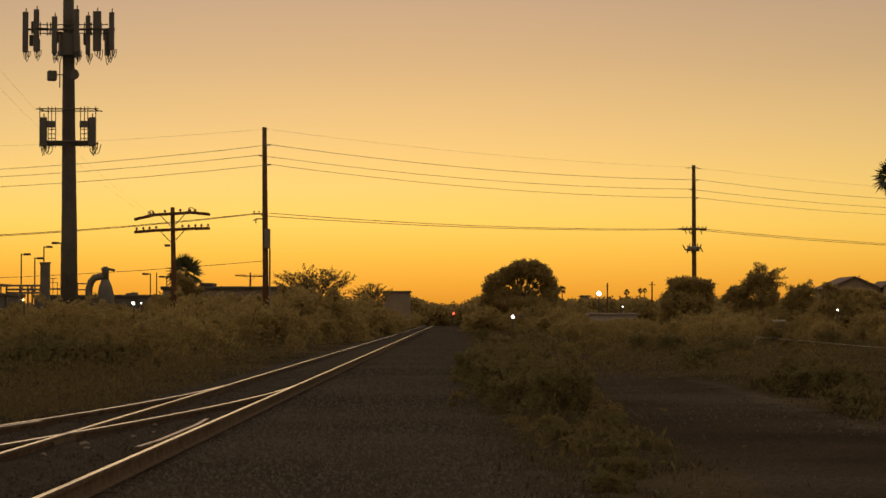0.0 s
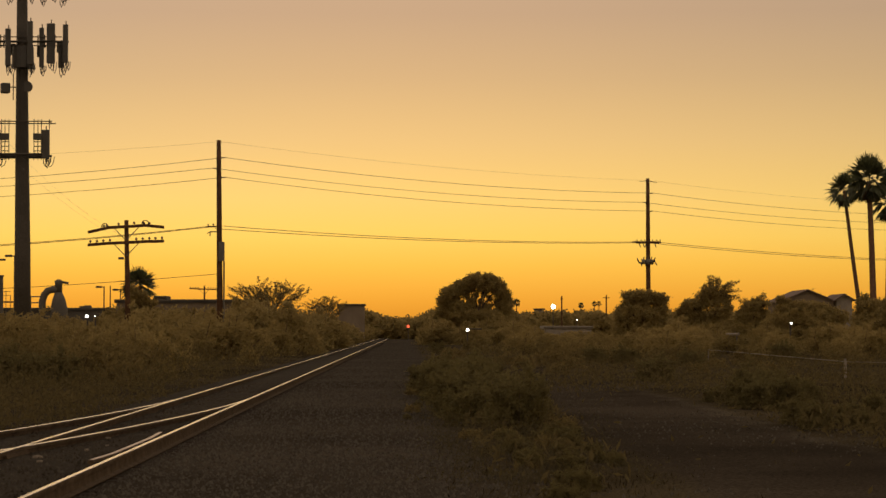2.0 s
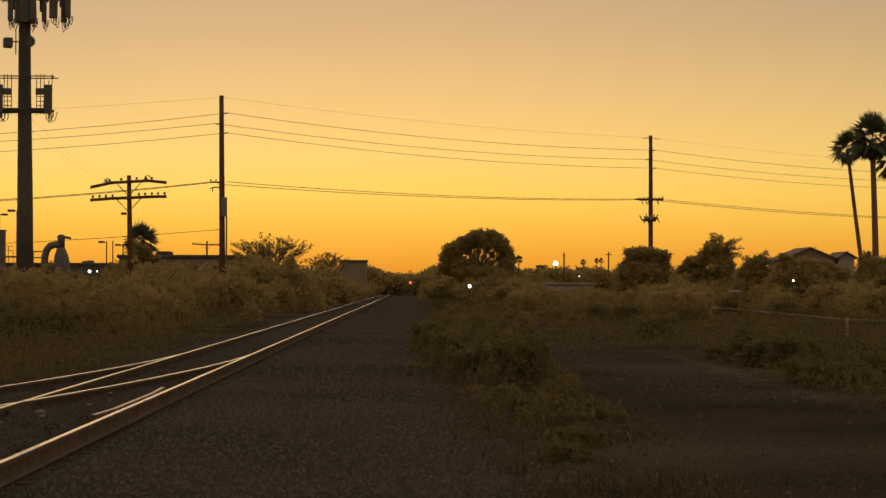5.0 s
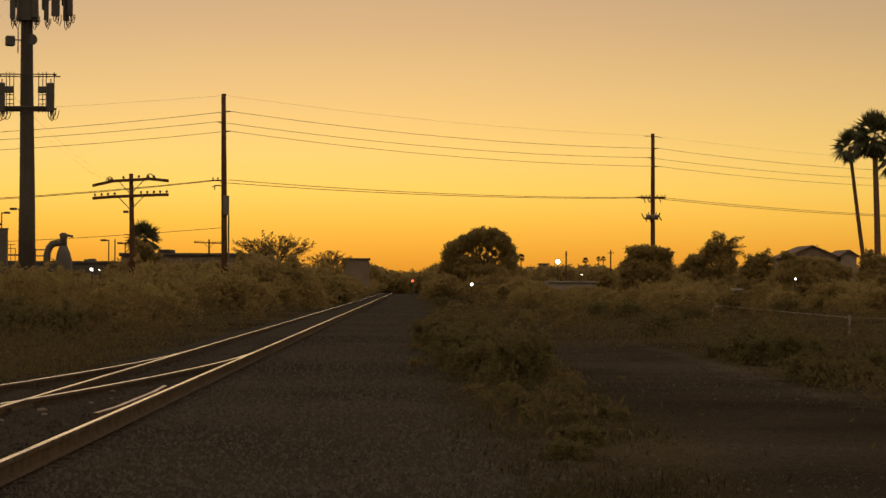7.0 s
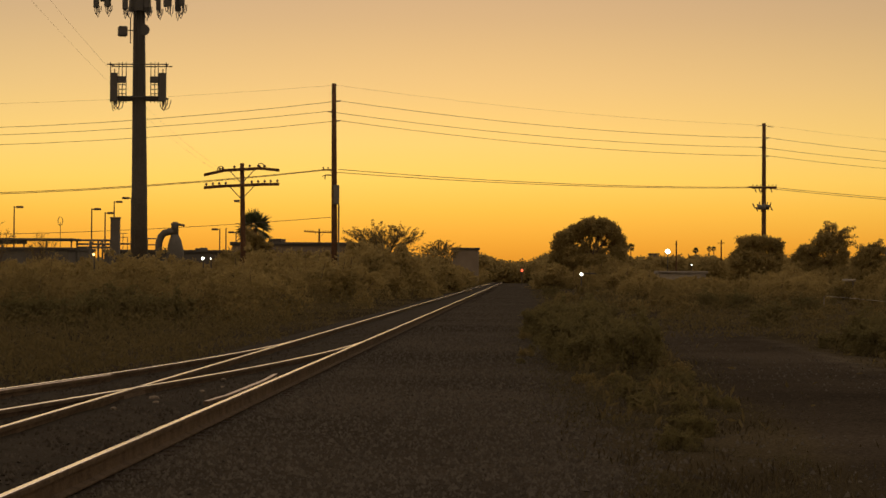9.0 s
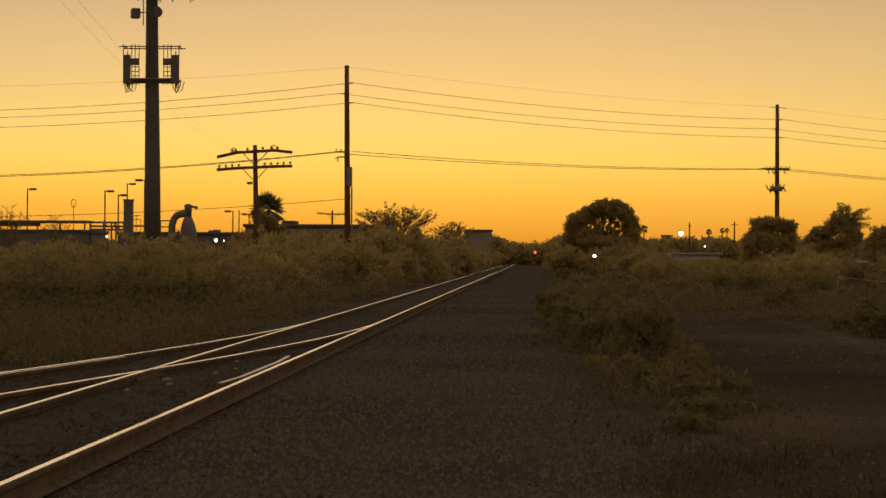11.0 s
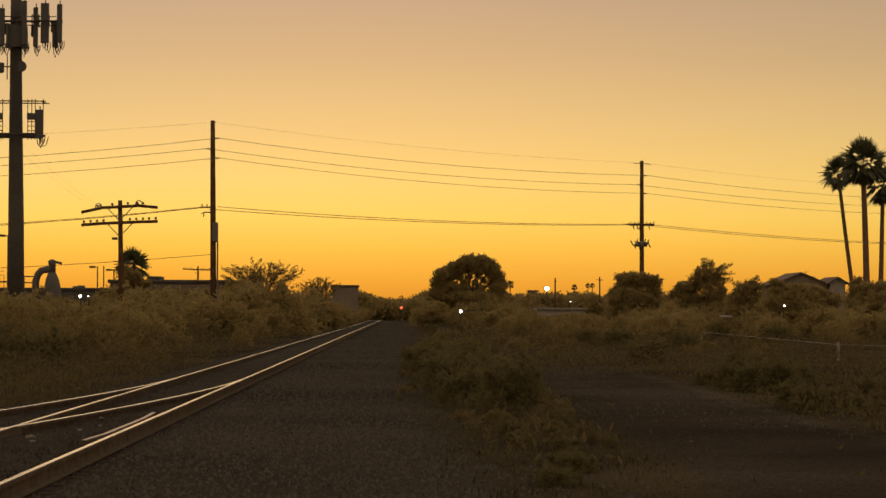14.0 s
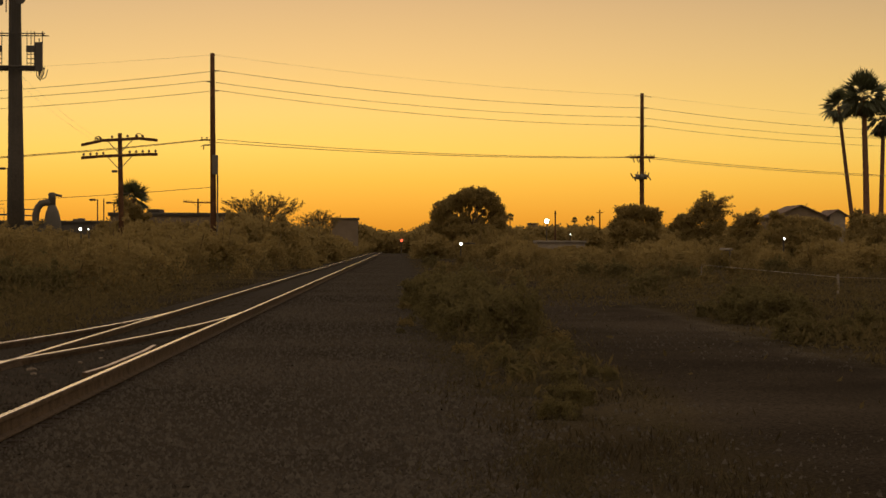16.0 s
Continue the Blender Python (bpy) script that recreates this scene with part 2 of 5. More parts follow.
def blades(name, centres, along, across, mat):
    """Many tiny pointed leaves, each one triangle."""
    n = len(centres)
    v = np.stack([centres - along - across, centres - along + across, centres + along], 1).reshape(-1, 3)
    me = bpy.data.meshes.new(name)
    me.vertices.add(3 * n)
    me.vertices.foreach_set("co", v.astype(np.float32).ravel())
    me.loops.add(3 * n)
    me.loops.foreach_set("vertex_index", np.arange(3 * n, dtype=np.int32))
    me.polygons.add(n)
    me.polygons.foreach_set("loop_start", np.arange(0, 3 * n, 3, dtype=np.int32))
    me.update(calc_edges=True)
    me.materials.append(mat)
    return me


def unit(rng, n):
    v = rng.normal(size=(n, 3))
    return v / np.linalg.norm(v, axis=1, keepdims=True)


def leaves_at(name, rng, centres, size, mat, slim=0.45, up=0.0, make=quads):
    n = len(centres)
    a = unit(rng, n)
    a[:, 2] += up
    a /= np.linalg.norm(a, axis=1, keepdims=True)
    b = np.cross(a, unit(rng, n))
    b /= np.maximum(np.linalg.norm(b, axis=1, keepdims=True), 1e-6)
    s = size * rng.uniform(0.6, 1.3, (n, 1))
    return make(name, centres, a * s, b * s * slim, mat)


def clumps(rng, lobes, per_area, each, spread):
    """Leaf places in clumps near the shells of the lobes (x, y, z, rx, ry, rz)."""
    out = []
    for x, y, z, rx, ry, rz in lobes:
        k = max(6, int(per_area * (rx * ry + ry * rz + rx * rz) / 3))
        d = unit(rng, k)
        c = np.array([x, y, z]) + d * np.array([rx, ry, rz]) * rng.uniform(0.55, 1.0, (k, 1)) ** 0.6
        out.append(np.repeat(c, each, 0) + rng.normal(size=(k * each, 3)) * spread)
    p = np.concatenate(out)
    p[:, 2] = np.maximum(p[:, 2], 0.03)
    return p


def tree(name, where, trunk_height, trunk_radius, lobes, label, seed, mat, per_area=16, each=26, spread=0.22, size=0.10, plumes=()):
    """Trunk with a fork, a limb into every lobe, twigs inside it, a crown of leaf clumps, and feathery sprays (foot, tip) above it."""
    rng = np.random.default_rng(seed)
    ob = thing(name, where, label, "tree")
    g = Geo()
    fork = Vector((0.15, 0.0, trunk_height))
    g.tube([(0, 0, -0.1), (0.05, 0.02, trunk_height * 0.5), fork], [trunk_radius * 1.25, trunk_radius, trunk_radius * 0.85], 8)
    for x, y, z, rx, ry, rz in lobes:
        c = Vector((x, y, z))
        mid = fork.lerp(c, 0.5) + Vector(rng.normal(size=3) * 0.15)
        g.tube([fork, mid, c], [trunk_radius * 0.6, trunk_radius * 0.38, trunk_radius * 0.2], 6)
        for d in unit(rng, 9):
            tip = c + Vector(d * np.array([rx, ry, rz]) * 0.92)
            if tip.z > 0.3:
                g.tube([mid.lerp(c, 0.7), c.lerp(tip, 0.5) + Vector(rng.normal(size=3) * 0.1), tip], [trunk_radius * 0.2, trunk_radius * 0.12, 0.012], 4, False)
    spray = []
    for foot, tip in plumes:
        a, b = np.array(foot), np.array(tip)
        for _ in range(3):
            e = b + rng.normal(size=3) * np.array([0.16, 0.3, 0.12])
            bow = (a + e) / 2 + np.array([0, 0, 0.10]) + rng.normal(size=3) * 0.06
            g.tube([a, bow, e], [0.03, 0.02, 0.008], 4, False)
            for lo, hi, end in ((a, bow, 26), (bow, e, 56)):
                spray.append(lo + (hi - lo) * rng.random((end, 1)) + rng.normal(size=(end, 3)) * 0.07)
    part("trunk", g, BARK, ob, "rough dark bark")
    p = np.concatenate([clumps(rng, lobes, per_area, each, spread)] + spray)
    part("crown", leaves_at("crown", rng, p, size, mat, make=blades), mat, ob)
    return ob


def shrub_parts(ob, seed, mat, n_stems, leaves, size, height=1.0, radius=0.6):
    """Many stems from a wide foot, a lumpy dome of fine leaves and leafy twigs that stand out of it."""
    rng = np.random.default_rng(seed)
    pts = []
    each = int(leaves * 0.3) // (n_stems * 6)
    for _ in range(n_stems):
        a, lean = rng.uniform(0, 2 * math.pi), rng.uniform(0.05, 1.0) ** 0.6
        h = height * rng.uniform(0.75, 1.05) * (1 - 0.55 * lean ** 2.5)
        out = np.array([math.cos(a), math.sin(a), 0]) * radius * lean
        foot = out * 0.5
        tip = out + np.array([0, 0, h])
        mid = out * 0.75 + np.array([0, 0, h * 0.5]) + rng.normal(size=3) * 0.04
        part("stem", Geo().tube([foot + np.array([0, 0, -0.05]), mid, tip], [0.014, 0.01, 0.004], 3, False), BARK, ob)
        for _ in range(6):
            f = rng.uniform(0.3, 1.0)
            s = foot + (tip - foot) * f
            e = s + unit(rng, 1)[0] * np.array([1, 1, 0.5]) * height * 0.2 + np.array([0, 0, 0.10 * height])
            pts.append(s + (e - s) * rng.uniform(0.0, 1.05, (each, 1)) + rng.normal(size=(each, 3)) * 0.03 * height)
    k = int(leaves * 0.7) // 12
    d = unit(rng, k)
    d[:, 2] = np.abs(d[:, 2]) ** 0.8
    lump = np.array([0.86 + 0.28 * noise.noise((v[0] * 2.2 + seed, v[1] * 2.2, v[2] * 2.2)) for v in d])[:, None]
    c = d * np.array([radius, radius, height * 0.86]) * lump * rng.uniform(0.72, 1.0, (k, 1))
    pts.append(np.repeat(c, 12, 0) + rng.normal(size=(k * 12, 3)) * 0.045)
    p = np.concatenate(pts)
    p[:, 2] = np.abs(p[:, 2]) + 0.02
    part("foliage", leaves_at("foliage", rng, p, size, mat, 0.5, 0.4, blades), mat, ob)
    return ob


# ---- ground ----
def far_steps(near, far, count):
    return [near * (far / near) ** (i / (count - 1)) for i in range(count)]


side_steps = far_steps(2.0, 3000.0, 46)
xs = [-s for s in reversed(side_steps)] + [-1.0, 0.0, 1.0] + side_steps
ys = [-s for s in reversed(far_steps(4.0, 1500.0, 14))] + [0.0] + far_steps(3.0, 4500.0, 90)
gv = []
for gy in ys:
    for gx in xs:
        calm = min(1.0, max(0.0, (abs(gx + 3.0) - 4.0) / 8.0))
        far = min(1.0, 300.0 / (1.0 + math.hypot(gx, gy)))
        gv.append((gx, gy, far * calm * (0.16 * noise.noise((gx * 0.07, gy * 0.05, 0.3)) + 0.05 * noise.noise((gx * 0.4, gy * 0.4, 4.0))) - 0.02 * calm))
gw = len(xs)
ground = Geo().add(gv, [(j * gw + i, j * gw + i + 1, (j + 1) * gw + i + 1, (j + 1) * gw + i) for j in range(len(ys) - 1) for i in range(gw - 1)])
tagged(part("ground", ground, GROUND, smooth=True), "dusty desert ground with gravel along the railway", "ground", kind="structure")

# ---- railway ----
RIGHT_RAIL, LEFT_RAIL, HEAD = -3.31, -4.78, 0.18
SWITCH, FROG = 50.3, 29.6


def diverge(y):
    """Sideways shift of the turnout's curved route at y."""
    u = SWITCH - y
    if u <= 0:
        return 0.0
    lead = SWITCH - FROG
    return 1.44 * (u / lead) ** 1.725 if u < lead else 1.44 + 0.121 * (u - lead)


HEAD_PROFILE = [(-0.031, 0.174), (-0.031, 0.1785), (-0.020, 0.1815), (0.016, 0.1815), (0.025, 0.1785), (0.025, 0.174)]
SIDE_PROFILE = [(-0.070, 0.0), (-0.070, 0.012), (-0.012, 0.028), (-0.009, 0.126), (-0.036, 0.136), (-0.036, 0.168), (-0.026, 0.178),
                (0.026, 0.178), (0.036, 0.168), (0.036, 0.136), (0.009, 0.126), (0.012, 0.028), (0.070, 0.012), (0.070, 0.0)]


def rail_mesh(profile, path):
    g = Geo()
    k = len(profile)
    verts = [(x + px, y, pz) for x, y in path for px, pz in profile]
    faces = [(i * k + j, i * k + (j + 1) % k, (i + 1) * k + (j + 1) % k, (i + 1) * k + j) for i in range(len(path) - 1) for j in range(k)]
    faces += [tuple(range(k)), tuple((len(path) - 1) * k + j for j in range(k))[::-1]]
    return g.add(verts, faces)


def rail(parent, path, name="rail", head=None):
    r = part(name, rail_mesh(SIDE_PROFILE, path), RAIL_RUST, parent, "rusty steel rail with a polished head")
    r.location.z = 0.018
    part("running_surface", rail_mesh(HEAD_PROFILE, path), head or RAIL_HEAD, r, "polished steel head")
    return r


straight = [-60.0, -20.0, 4.0] + [8.0 + 4.0 * i for i in range(40)] + [180.0, 220.0, 280.0, 360.0, 480.0, 620.0]
main_track = thing("railway_track", (0, 0, 0), "straight railway track with polished rails on dark ties", "railway track", kind="structure")
siding = thing("turnout_track", (0, 0, 0), "curved turnout rails leaving the main railway track", "railway track", kind="structure")
rail(main_track, [(RIGHT_RAIL, y) for y in straight])
rail(main_track, [(LEFT_RAIL, y) for y in straight])
curve_y = [-60.0, -20.0] + [4.0 + 0.9 * i for i in range(52)] + [SWITCH - 0.2]
rail(siding, [(LEFT_RAIL - diverge(y) - 0.02, y) for y in curve_y])
turnout_rail = rail(siding, [(RIGHT_RAIL - diverge(y) - 0.02, y) for y in curve_y])
turnout_rail.location.z = 0.014
guard = [(RIGHT_RAIL - 0.19, 26.4), (RIGHT_RAIL - 0.125, 27.8), (RIGHT_RAIL - 0.115, 31.8), (RIGHT_RAIL - 0.165, 33.6)]
rail(siding, guard, "guard_rail", WORN_STEEL)
rail(siding, [(LEFT_RAIL - diverge(y) + 0.11, y) for y in (26.5, 28.0, 30.0, 32.0, 33.0)], "guard_rail", WORN_STEEL)
frog = Geo()
frog.add([(LEFT_RAIL - 0.12, FROG - 1.4, 0.15), (LEFT_RAIL + 0.05, FROG - 1.4, 0.15), (LEFT_RAIL + 0.04, FROG + 1.0, 0.15), (LEFT_RAIL - 0.04, FROG + 1.0, 0.15),
          (LEFT_RAIL - 0.16, FROG - 1.4, 0.0), (LEFT_RAIL + 0.09, FROG - 1.4, 0.0), (LEFT_RAIL + 0.07, FROG + 1.0, 0.0), (LEFT_RAIL - 0.07, FROG + 1.0, 0.0)],
         [(0, 1, 2, 3), (0, 4, 5, 1), (1, 5, 6, 2), (2, 6, 7, 3), (3, 7, 4, 0), (4, 7, 6, 5)])
part("frog", frog, RAIL_RUST, siding, "cast steel frog block")


# raised ballast bed between and left of the rails
bed_y = [-60.0, -40.0, -20.0, -8.0] + [3.0 + 1.5 * i for i in range(40)] + [64.0, 80.0, 110.0, 160.0, 240.0, 360.0, 620.0]
bed = Geo()
bed_v, bed_f = [], []
for y in bed_y:
    outer = LEFT_RAIL - diverge(y)
    wave = 0.012 * math.sin(y * 1.7) + 0.01 * math.sin(y * 4.1)
    bed_v += [(RIGHT_RAIL - 0.06, y, -0.02), (RIGHT_RAIL - 0.075, y, 0.085), (RIGHT_RAIL - 0.5, y, 0.10 + wave), (LEFT_RAIL, y, 0.095 - wave), (outer - 0.35, y, 0.10 + wave), (outer - 0.75, y, 0.06), (outer - 1.5 - 4 * wave, y, -0.03)]
for i in range(len(bed_y) - 1):
    for j in range(6):
        bed_f.append((i * 7 + j, i * 7 + j + 1, i * 7 + 8 + j, i * 7 + 7 + j))
tagged(part("ballast_bed", bed.add(bed_v, bed_f), BED_SOIL), "dusty brown ballast bed under the rails", "ballast", kind="structure")


# ---- poles and wires ----
def curve_wire(name, a, b, sag, radius, label, group):
    a, b = Vector(a), Vector(b)
    pts = []
    for i in range(17):
        f = i / 16
        p = a.lerp(b, f)
        pts.append((p.x, p.y, p.z - 4 * sag * f * (1 - f)))
    return tagged(part(name, Geo().tube(pts, radius, 5), WIRE), label, "power line", group)


def insulator(parent, x, y, z, tall=0.16):
    g = Geo()
    g.tube([(x, y, z), (x, y, z + tall * 0.4), (x, y, z + tall * 0.45), (x, y, z + tall * 0.7), (x, y, z + tall)], [0.018, 0.018, 0.05, 0.055, 0.03], 8)
    return part("insulator", g, CERAMIC, parent)


def stand_off(parent, z, x_out, y_out):
    """A post insulator that stands out sideways from the pole."""
    g = Geo()
    n = 7
    pts = [(x_out * i / n, y_out * i / n, z + 0.005 * i) for i in range(n + 1)]
    g.tube(pts, [0.05 if i % 2 else 0.03 for i in range(n + 1)], 8)
    return part("insulator", g, CERAMIC, parent, "ribbed post insulator")


P1 = Vector((-11.00, 140.0, 0.0))
P2 = Vector((17.83, 175.0, 0.0))
P0 = Vector((-70.0, 146.0, 0.0))
P3 = Vector((46.70, 210.0, 0.0))
TOP = 12.86


def utility_pole(where, lean, label):
    ob = thing("utility_pole", where, label, "utility pole", "wooden utility poles along the road")
    part("pole", Geo().tube([(0, 0, -0.3), (lean * 0.3, 0, TOP * 0.3), (lean * 0.7, 0, TOP * 0.7), (lean, 0, TOP)], [0.19, 0.175, 0.155, 0.13], 14), POLE_WOOD, ob, smooth=True)
    return ob


pole_one = utility_pole(P1, -0.12, "tall weathered wooden utility pole with cable risers beside bushes")
pole_two = utility_pole(P2, -0.03, "tall wooden utility pole with crossarm and transformers behind a bush")
pole_three = utility_pole(P3, 0.0, "tall wooden utility pole carrying power lines")
pole_zero = utility_pole(P0, 0.0, "tall wooden utility pole carrying power lines")
W1 = [12.73, 11.80, 11.16, 10.63]
W2 = [12.67, 11.75, 11.05, 10.42]
OUT = [(0.13, 0.08), (0.36, 0.1), (-0.34, -0.1), (0.36, 0.1)]
for pole, lean, levels in ((pole_one, -0.12, W1), (pole_two, -0.03, W2), (pole_three, 0.0, W2), (pole_zero, 0.0, W1)):
    for z, (ox, oy) in zip(levels, OUT):
        s = stand_off(pole, z, ox, oy)
        s.location.x = lean * z / TOP
SPANS = [(P0, P1, 1.25, 0.0, -0.12, W1, W1), (P1, P2, 0.40, -0.12, -0.03, W1, W2), (P2, P3, 0.30, -0.03, 0.0, W2, W2)]
slack = [0.9, 1.34, 1.21, 1.23]
for a, b, sag, la, lb, wa, wb in SPANS:
    for i, (za, zb, (ox, oy)) in enumerate(zip(wa, wb, OUT)):
        curve_wire("power_line", a + Vector((ox + la, oy, za + 0.04)), b + Vector((ox + lb, oy, zb + 0.04)), sag * (slack[i] if a is P0 else 1.15 if i else 0.9), 0.005 if i == 0 else 0.0145, "thin bare power line strung between wooden poles", "power lines")
# communication cables lower down
C1 = 7.73
C2, C3 = 8.13, 7.75
for a, b, sag, za, zb, ox in ((P0, P1, 1.61, C1, C1, -0.55), (P0, P1, 1.58, C1 + 0.05, C1 + 0.05, -0.5), (P1, P2, 0.34, C1 + 0.05, C2 + 0.05, 0.2), (P1, P2, 0.32, C1 - 0.10, C2 - 0.02, -0.3), (P2, P3, 0.22, C2 + 0.06, C3 + 0.05, 0.2), (P2, P3, 0.26, C2 + 0.0, C3, -0.3)):
    curve_wire("communication_cable", a + Vector((ox, 0, za)), b + Vector((ox, 0, zb)), sag, 0.019, "black communication cable slung below the power lines", "communication cables")
curve_wire("communication_cable", P0 + Vector((0, 0, 5.20)), P1 + Vector((-0.1, 0, 4.96)), 1.3, 0.016, "thin service cable running to a wooden pole", "communication cables")

# fittings of the first pole
g = Geo()
g.box(-0.42, 0, C1 - 0.03, 0.75, 0.10, 0.09, 0.01)
part("cable_arm", g, POLE_WOOD, pole_one)
g = Geo()
g.box(-0.36, 0, C1 - 0.32, 0.50, 0.07, 0.07, 0.01)
g.tube([(-0.6, 0, C1 - 0.3), (-0.62, 0, C1 - 0.55)], 0.035, 6)
g.tube([(-0.62, 0, C1 - 0.3), (-0.78, 0, C1 - 0.38)], 0.03, 6)
part("bracket", g, GALVANISED, pole_one)
for ix in (-0.72, -0.42):
    insulator(pole_one, ix, 0, C1 + 0.05, tall=0.14)
part("equipment_box", Geo().box(0.08, -0.16, 5.70, 0.34, 0.3, 1.15, 0.04), GALVANISED, pole_one, "grey steel equipment box")
part("cable_riser", Geo().tube([(0.22, -0.1, -0.1), (0.22, -0.1, 5.70)], 0.05, 8), GALVANISED, pole_one, "steel cable riser")
# fittings of the second pole
for side_y, dz in ((-0.16, 0.0), (0.16, 0.0)):
    part("crossarm", Geo().box(0.0, side_y, C2 - 0.08, 1.80, 0.10, 0.16, 0.01), POLE_WOOD, pole_two)
for ix in (-0.85, -0.55, -0.28, 0.3, 0.6, 0.86):
    insulator(pole_two, ix, -0.16, C2 + 0.07, tall=0.13)
T2 = 6.42
for ix, iy in ((-0.36, -0.20), (-0.06, -0.30), (0.24, 0.16)):
    g = Geo()
    g.tube([(ix, iy, T2 + 0.08), (ix, iy, T2 + 0.12), (ix, iy, T2 + 0.42), (ix, iy, T2 + 0.46)], [0.12, 0.16, 0.16, 0.10], 12)
    tr = part("transformer", g, GALVANISED, pole_two, "small grey steel transformer can", True)
    part("bushing", Geo().tube([(ix, iy, T2 + 0.46), (ix, iy, T2 + 0.54), (ix + 0.04, iy, T2 + 0.66)], [0.025, 0.045, 0.02], 8), CERAMIC, tr)
part("transformer_mount", Geo().tube([(-0.72, 0, T2 + 0.20), (0.0, -0.1, T2 + 0.27), (0.52, 0, T2 + 0.30)], 0.06, 6), GALVANISED, pole_two)
for ix, lean_x, up in ((-0.70, -0.16, 0.30), (-0.60, 0.12, -0.30), (-0.42, -0.10, 0.26), (0.36, 0.14, 0.36), (0.48, 0.14, -0.22), (-0.12, -0.10, -0.30)):
    part("switch_arm", Geo().tube([(ix, -0.1, T2 + 0.24), (ix + lean_x * 0.5, -0.14, T2 + 0.24 + up * 0.5), (ix + lean_x, -0.16, T2 + 0.24 + up)], [0.035, 0.055, 0.03], 7), CERAMIC, pole_two)
part("static_wire_arm", Geo().tube([(-0.62, 0, W2[0] - 0.02), (0.0, -0.13, W2[0]), (0.66, 0, W2[0] - 0.10)], 0.022, 6), GALVANISED, pole_two)
for ix, dx in ((-0.7, 0.12), (-0.4, 0.10), (0.45, 0.12), (-0.15, -0.12)):
    part("fuse_cutout", Geo().tube([(ix, -0.16, C2 - 0.05), (ix + dx * 0.4, -0.2, C2 - 0.2), (ix + dx, -0.22, C2 - 0.38)], [0.03, 0.045, 0.025], 7), CERAMIC, pole_two)
part("cable_splice", Geo().tube([(-1.25, -0.05, C2 + 0.02), (-1.0, -0.05, C2 + 0.04), (-0.75, -0.05, C2 + 0.04)], [0.03, 0.06, 0.03], 7), BLACK_CABLE, pole_two)


def telegraph_pole(where, height, arms, lean, tilt, label):
    """Short old railway telegraph pole: crossarms with rows of pins."""
    ob = thing("telegraph_pole", where, label, "telegraph pole", "old telegraph poles beside the railway")
    part("pole", Geo().tube([(-lean, 0, -0.2), (-lean * 0.4, 0, height * 0.6), (0, 0, height)], [0.125, 0.105, 0.085], 12), POLE_WOOD, ob, smooth=True)
    for k, (z, sl, bow) in enumerate(arms):
        g = Geo()
        half = 1.55
        pts = [(-half, -0.13, z - sl - bow), (-half * 0.45, -0.13, z - sl * 0.3), (0, -0.13, z), (half * 0.5, -0.13, z + sl * 0.4), (half, -0.13, z + sl * 0.6 - bow)]
        verts, faces = [], []
        for px, py, pz in pts:
            verts += [(px, py - 0.05, pz - 0.06), (px, py + 0.05, pz - 0.06), (px, py + 0.05, pz + 0.06), (px, py - 0.05, pz + 0.06)]
        for i in range(len(pts) - 1):
            for j in range(4):
                faces.append((i * 4 + j, i * 4 + (j + 1) % 4, i * 4 + 4 + (j + 1) % 4, i * 4 + 4 + j))
        faces += [(0, 1, 2, 3), (19, 18, 17, 16)]
        arm = part("crossarm", g.add(verts, faces), POLE_WOOD, ob, "weathered sagging crossarm")
        for px in tilt[k]:
            f = px / half
            zz = z + (sl * 0.6 - bow * f if f > 0 else sl) * f * (1.0 if f > 0 else 1.0) - (bow * f * f if f < 0 else 0)
            insulator(arm, px, -0.13, zz + 0.03, tall=0.16)
        for sgn in (-1, 1):
            part("brace", Geo().tube([(0.02 * sgn, -0.12, z - 0.55), (sgn * 0.52, -0.12, z - 0.02)], 0.018, 5), GALVANISED, ob)
    return ob


PINS = (-1.45, -1.18, -0.92, -0.65, 0.42, 0.68, 0.95, 1.2, 1.47)
tel_one = telegraph_pole((-11.46, 97.0, 0.0), 6.13, [(5.86, 0.13, 0.10), (5.21, 0.10, 0.0)], -0.12,
                         [(-0.9, -0.78, -0.3, 0.33, 0.72, 0.95), PINS], "weathered wooden telegraph pole with two sagging crossarms")
for cx, cz in ((0.78, 5.90 + 0.10), (-0.86, 5.81 + 0.06)):
    part("wire_loop", Geo().tube([(cx + 0.13 * math.cos(a * math.pi / 8), -0.14, cz + 0.12 * math.sin(a * math.pi / 8)) for a in range(-1, 10)], 0.018, 5), WIRE, tel_one)
part("junction_box", Geo().box(-0.2, -0.05, 4.52, 0.22, 0.16, 0.1, 0.01), GALVANISED, tel_one)
telegraph_pole((-21.05, 247.0, 0.0), 6.28, [(5.92, -0.06, 0.0)], 0.0, [PINS], "small distant telegraph pole with one crossarm of pins")
telegraph_pole((-11.4, 44.0, 0.0), 9.6, [(9.3, 0.0, 0.0), (8.5, 0.0, 0.0)], 0.0, [PINS, PINS], "wooden telegraph pole with two crossarms of pins")
for ox, oz, sg in ((-0.3, 9.65, 0.85), (0.95, 8.75, 0.85)):
    curve_wire("telegraph_wire", (-11.4 + ox, 44.0, oz), (-11.46 + ox * 0.3, 97.0, 5.21 + 0.1), sg, 0.002, "slack thin telegraph wire", "telegraph wires")


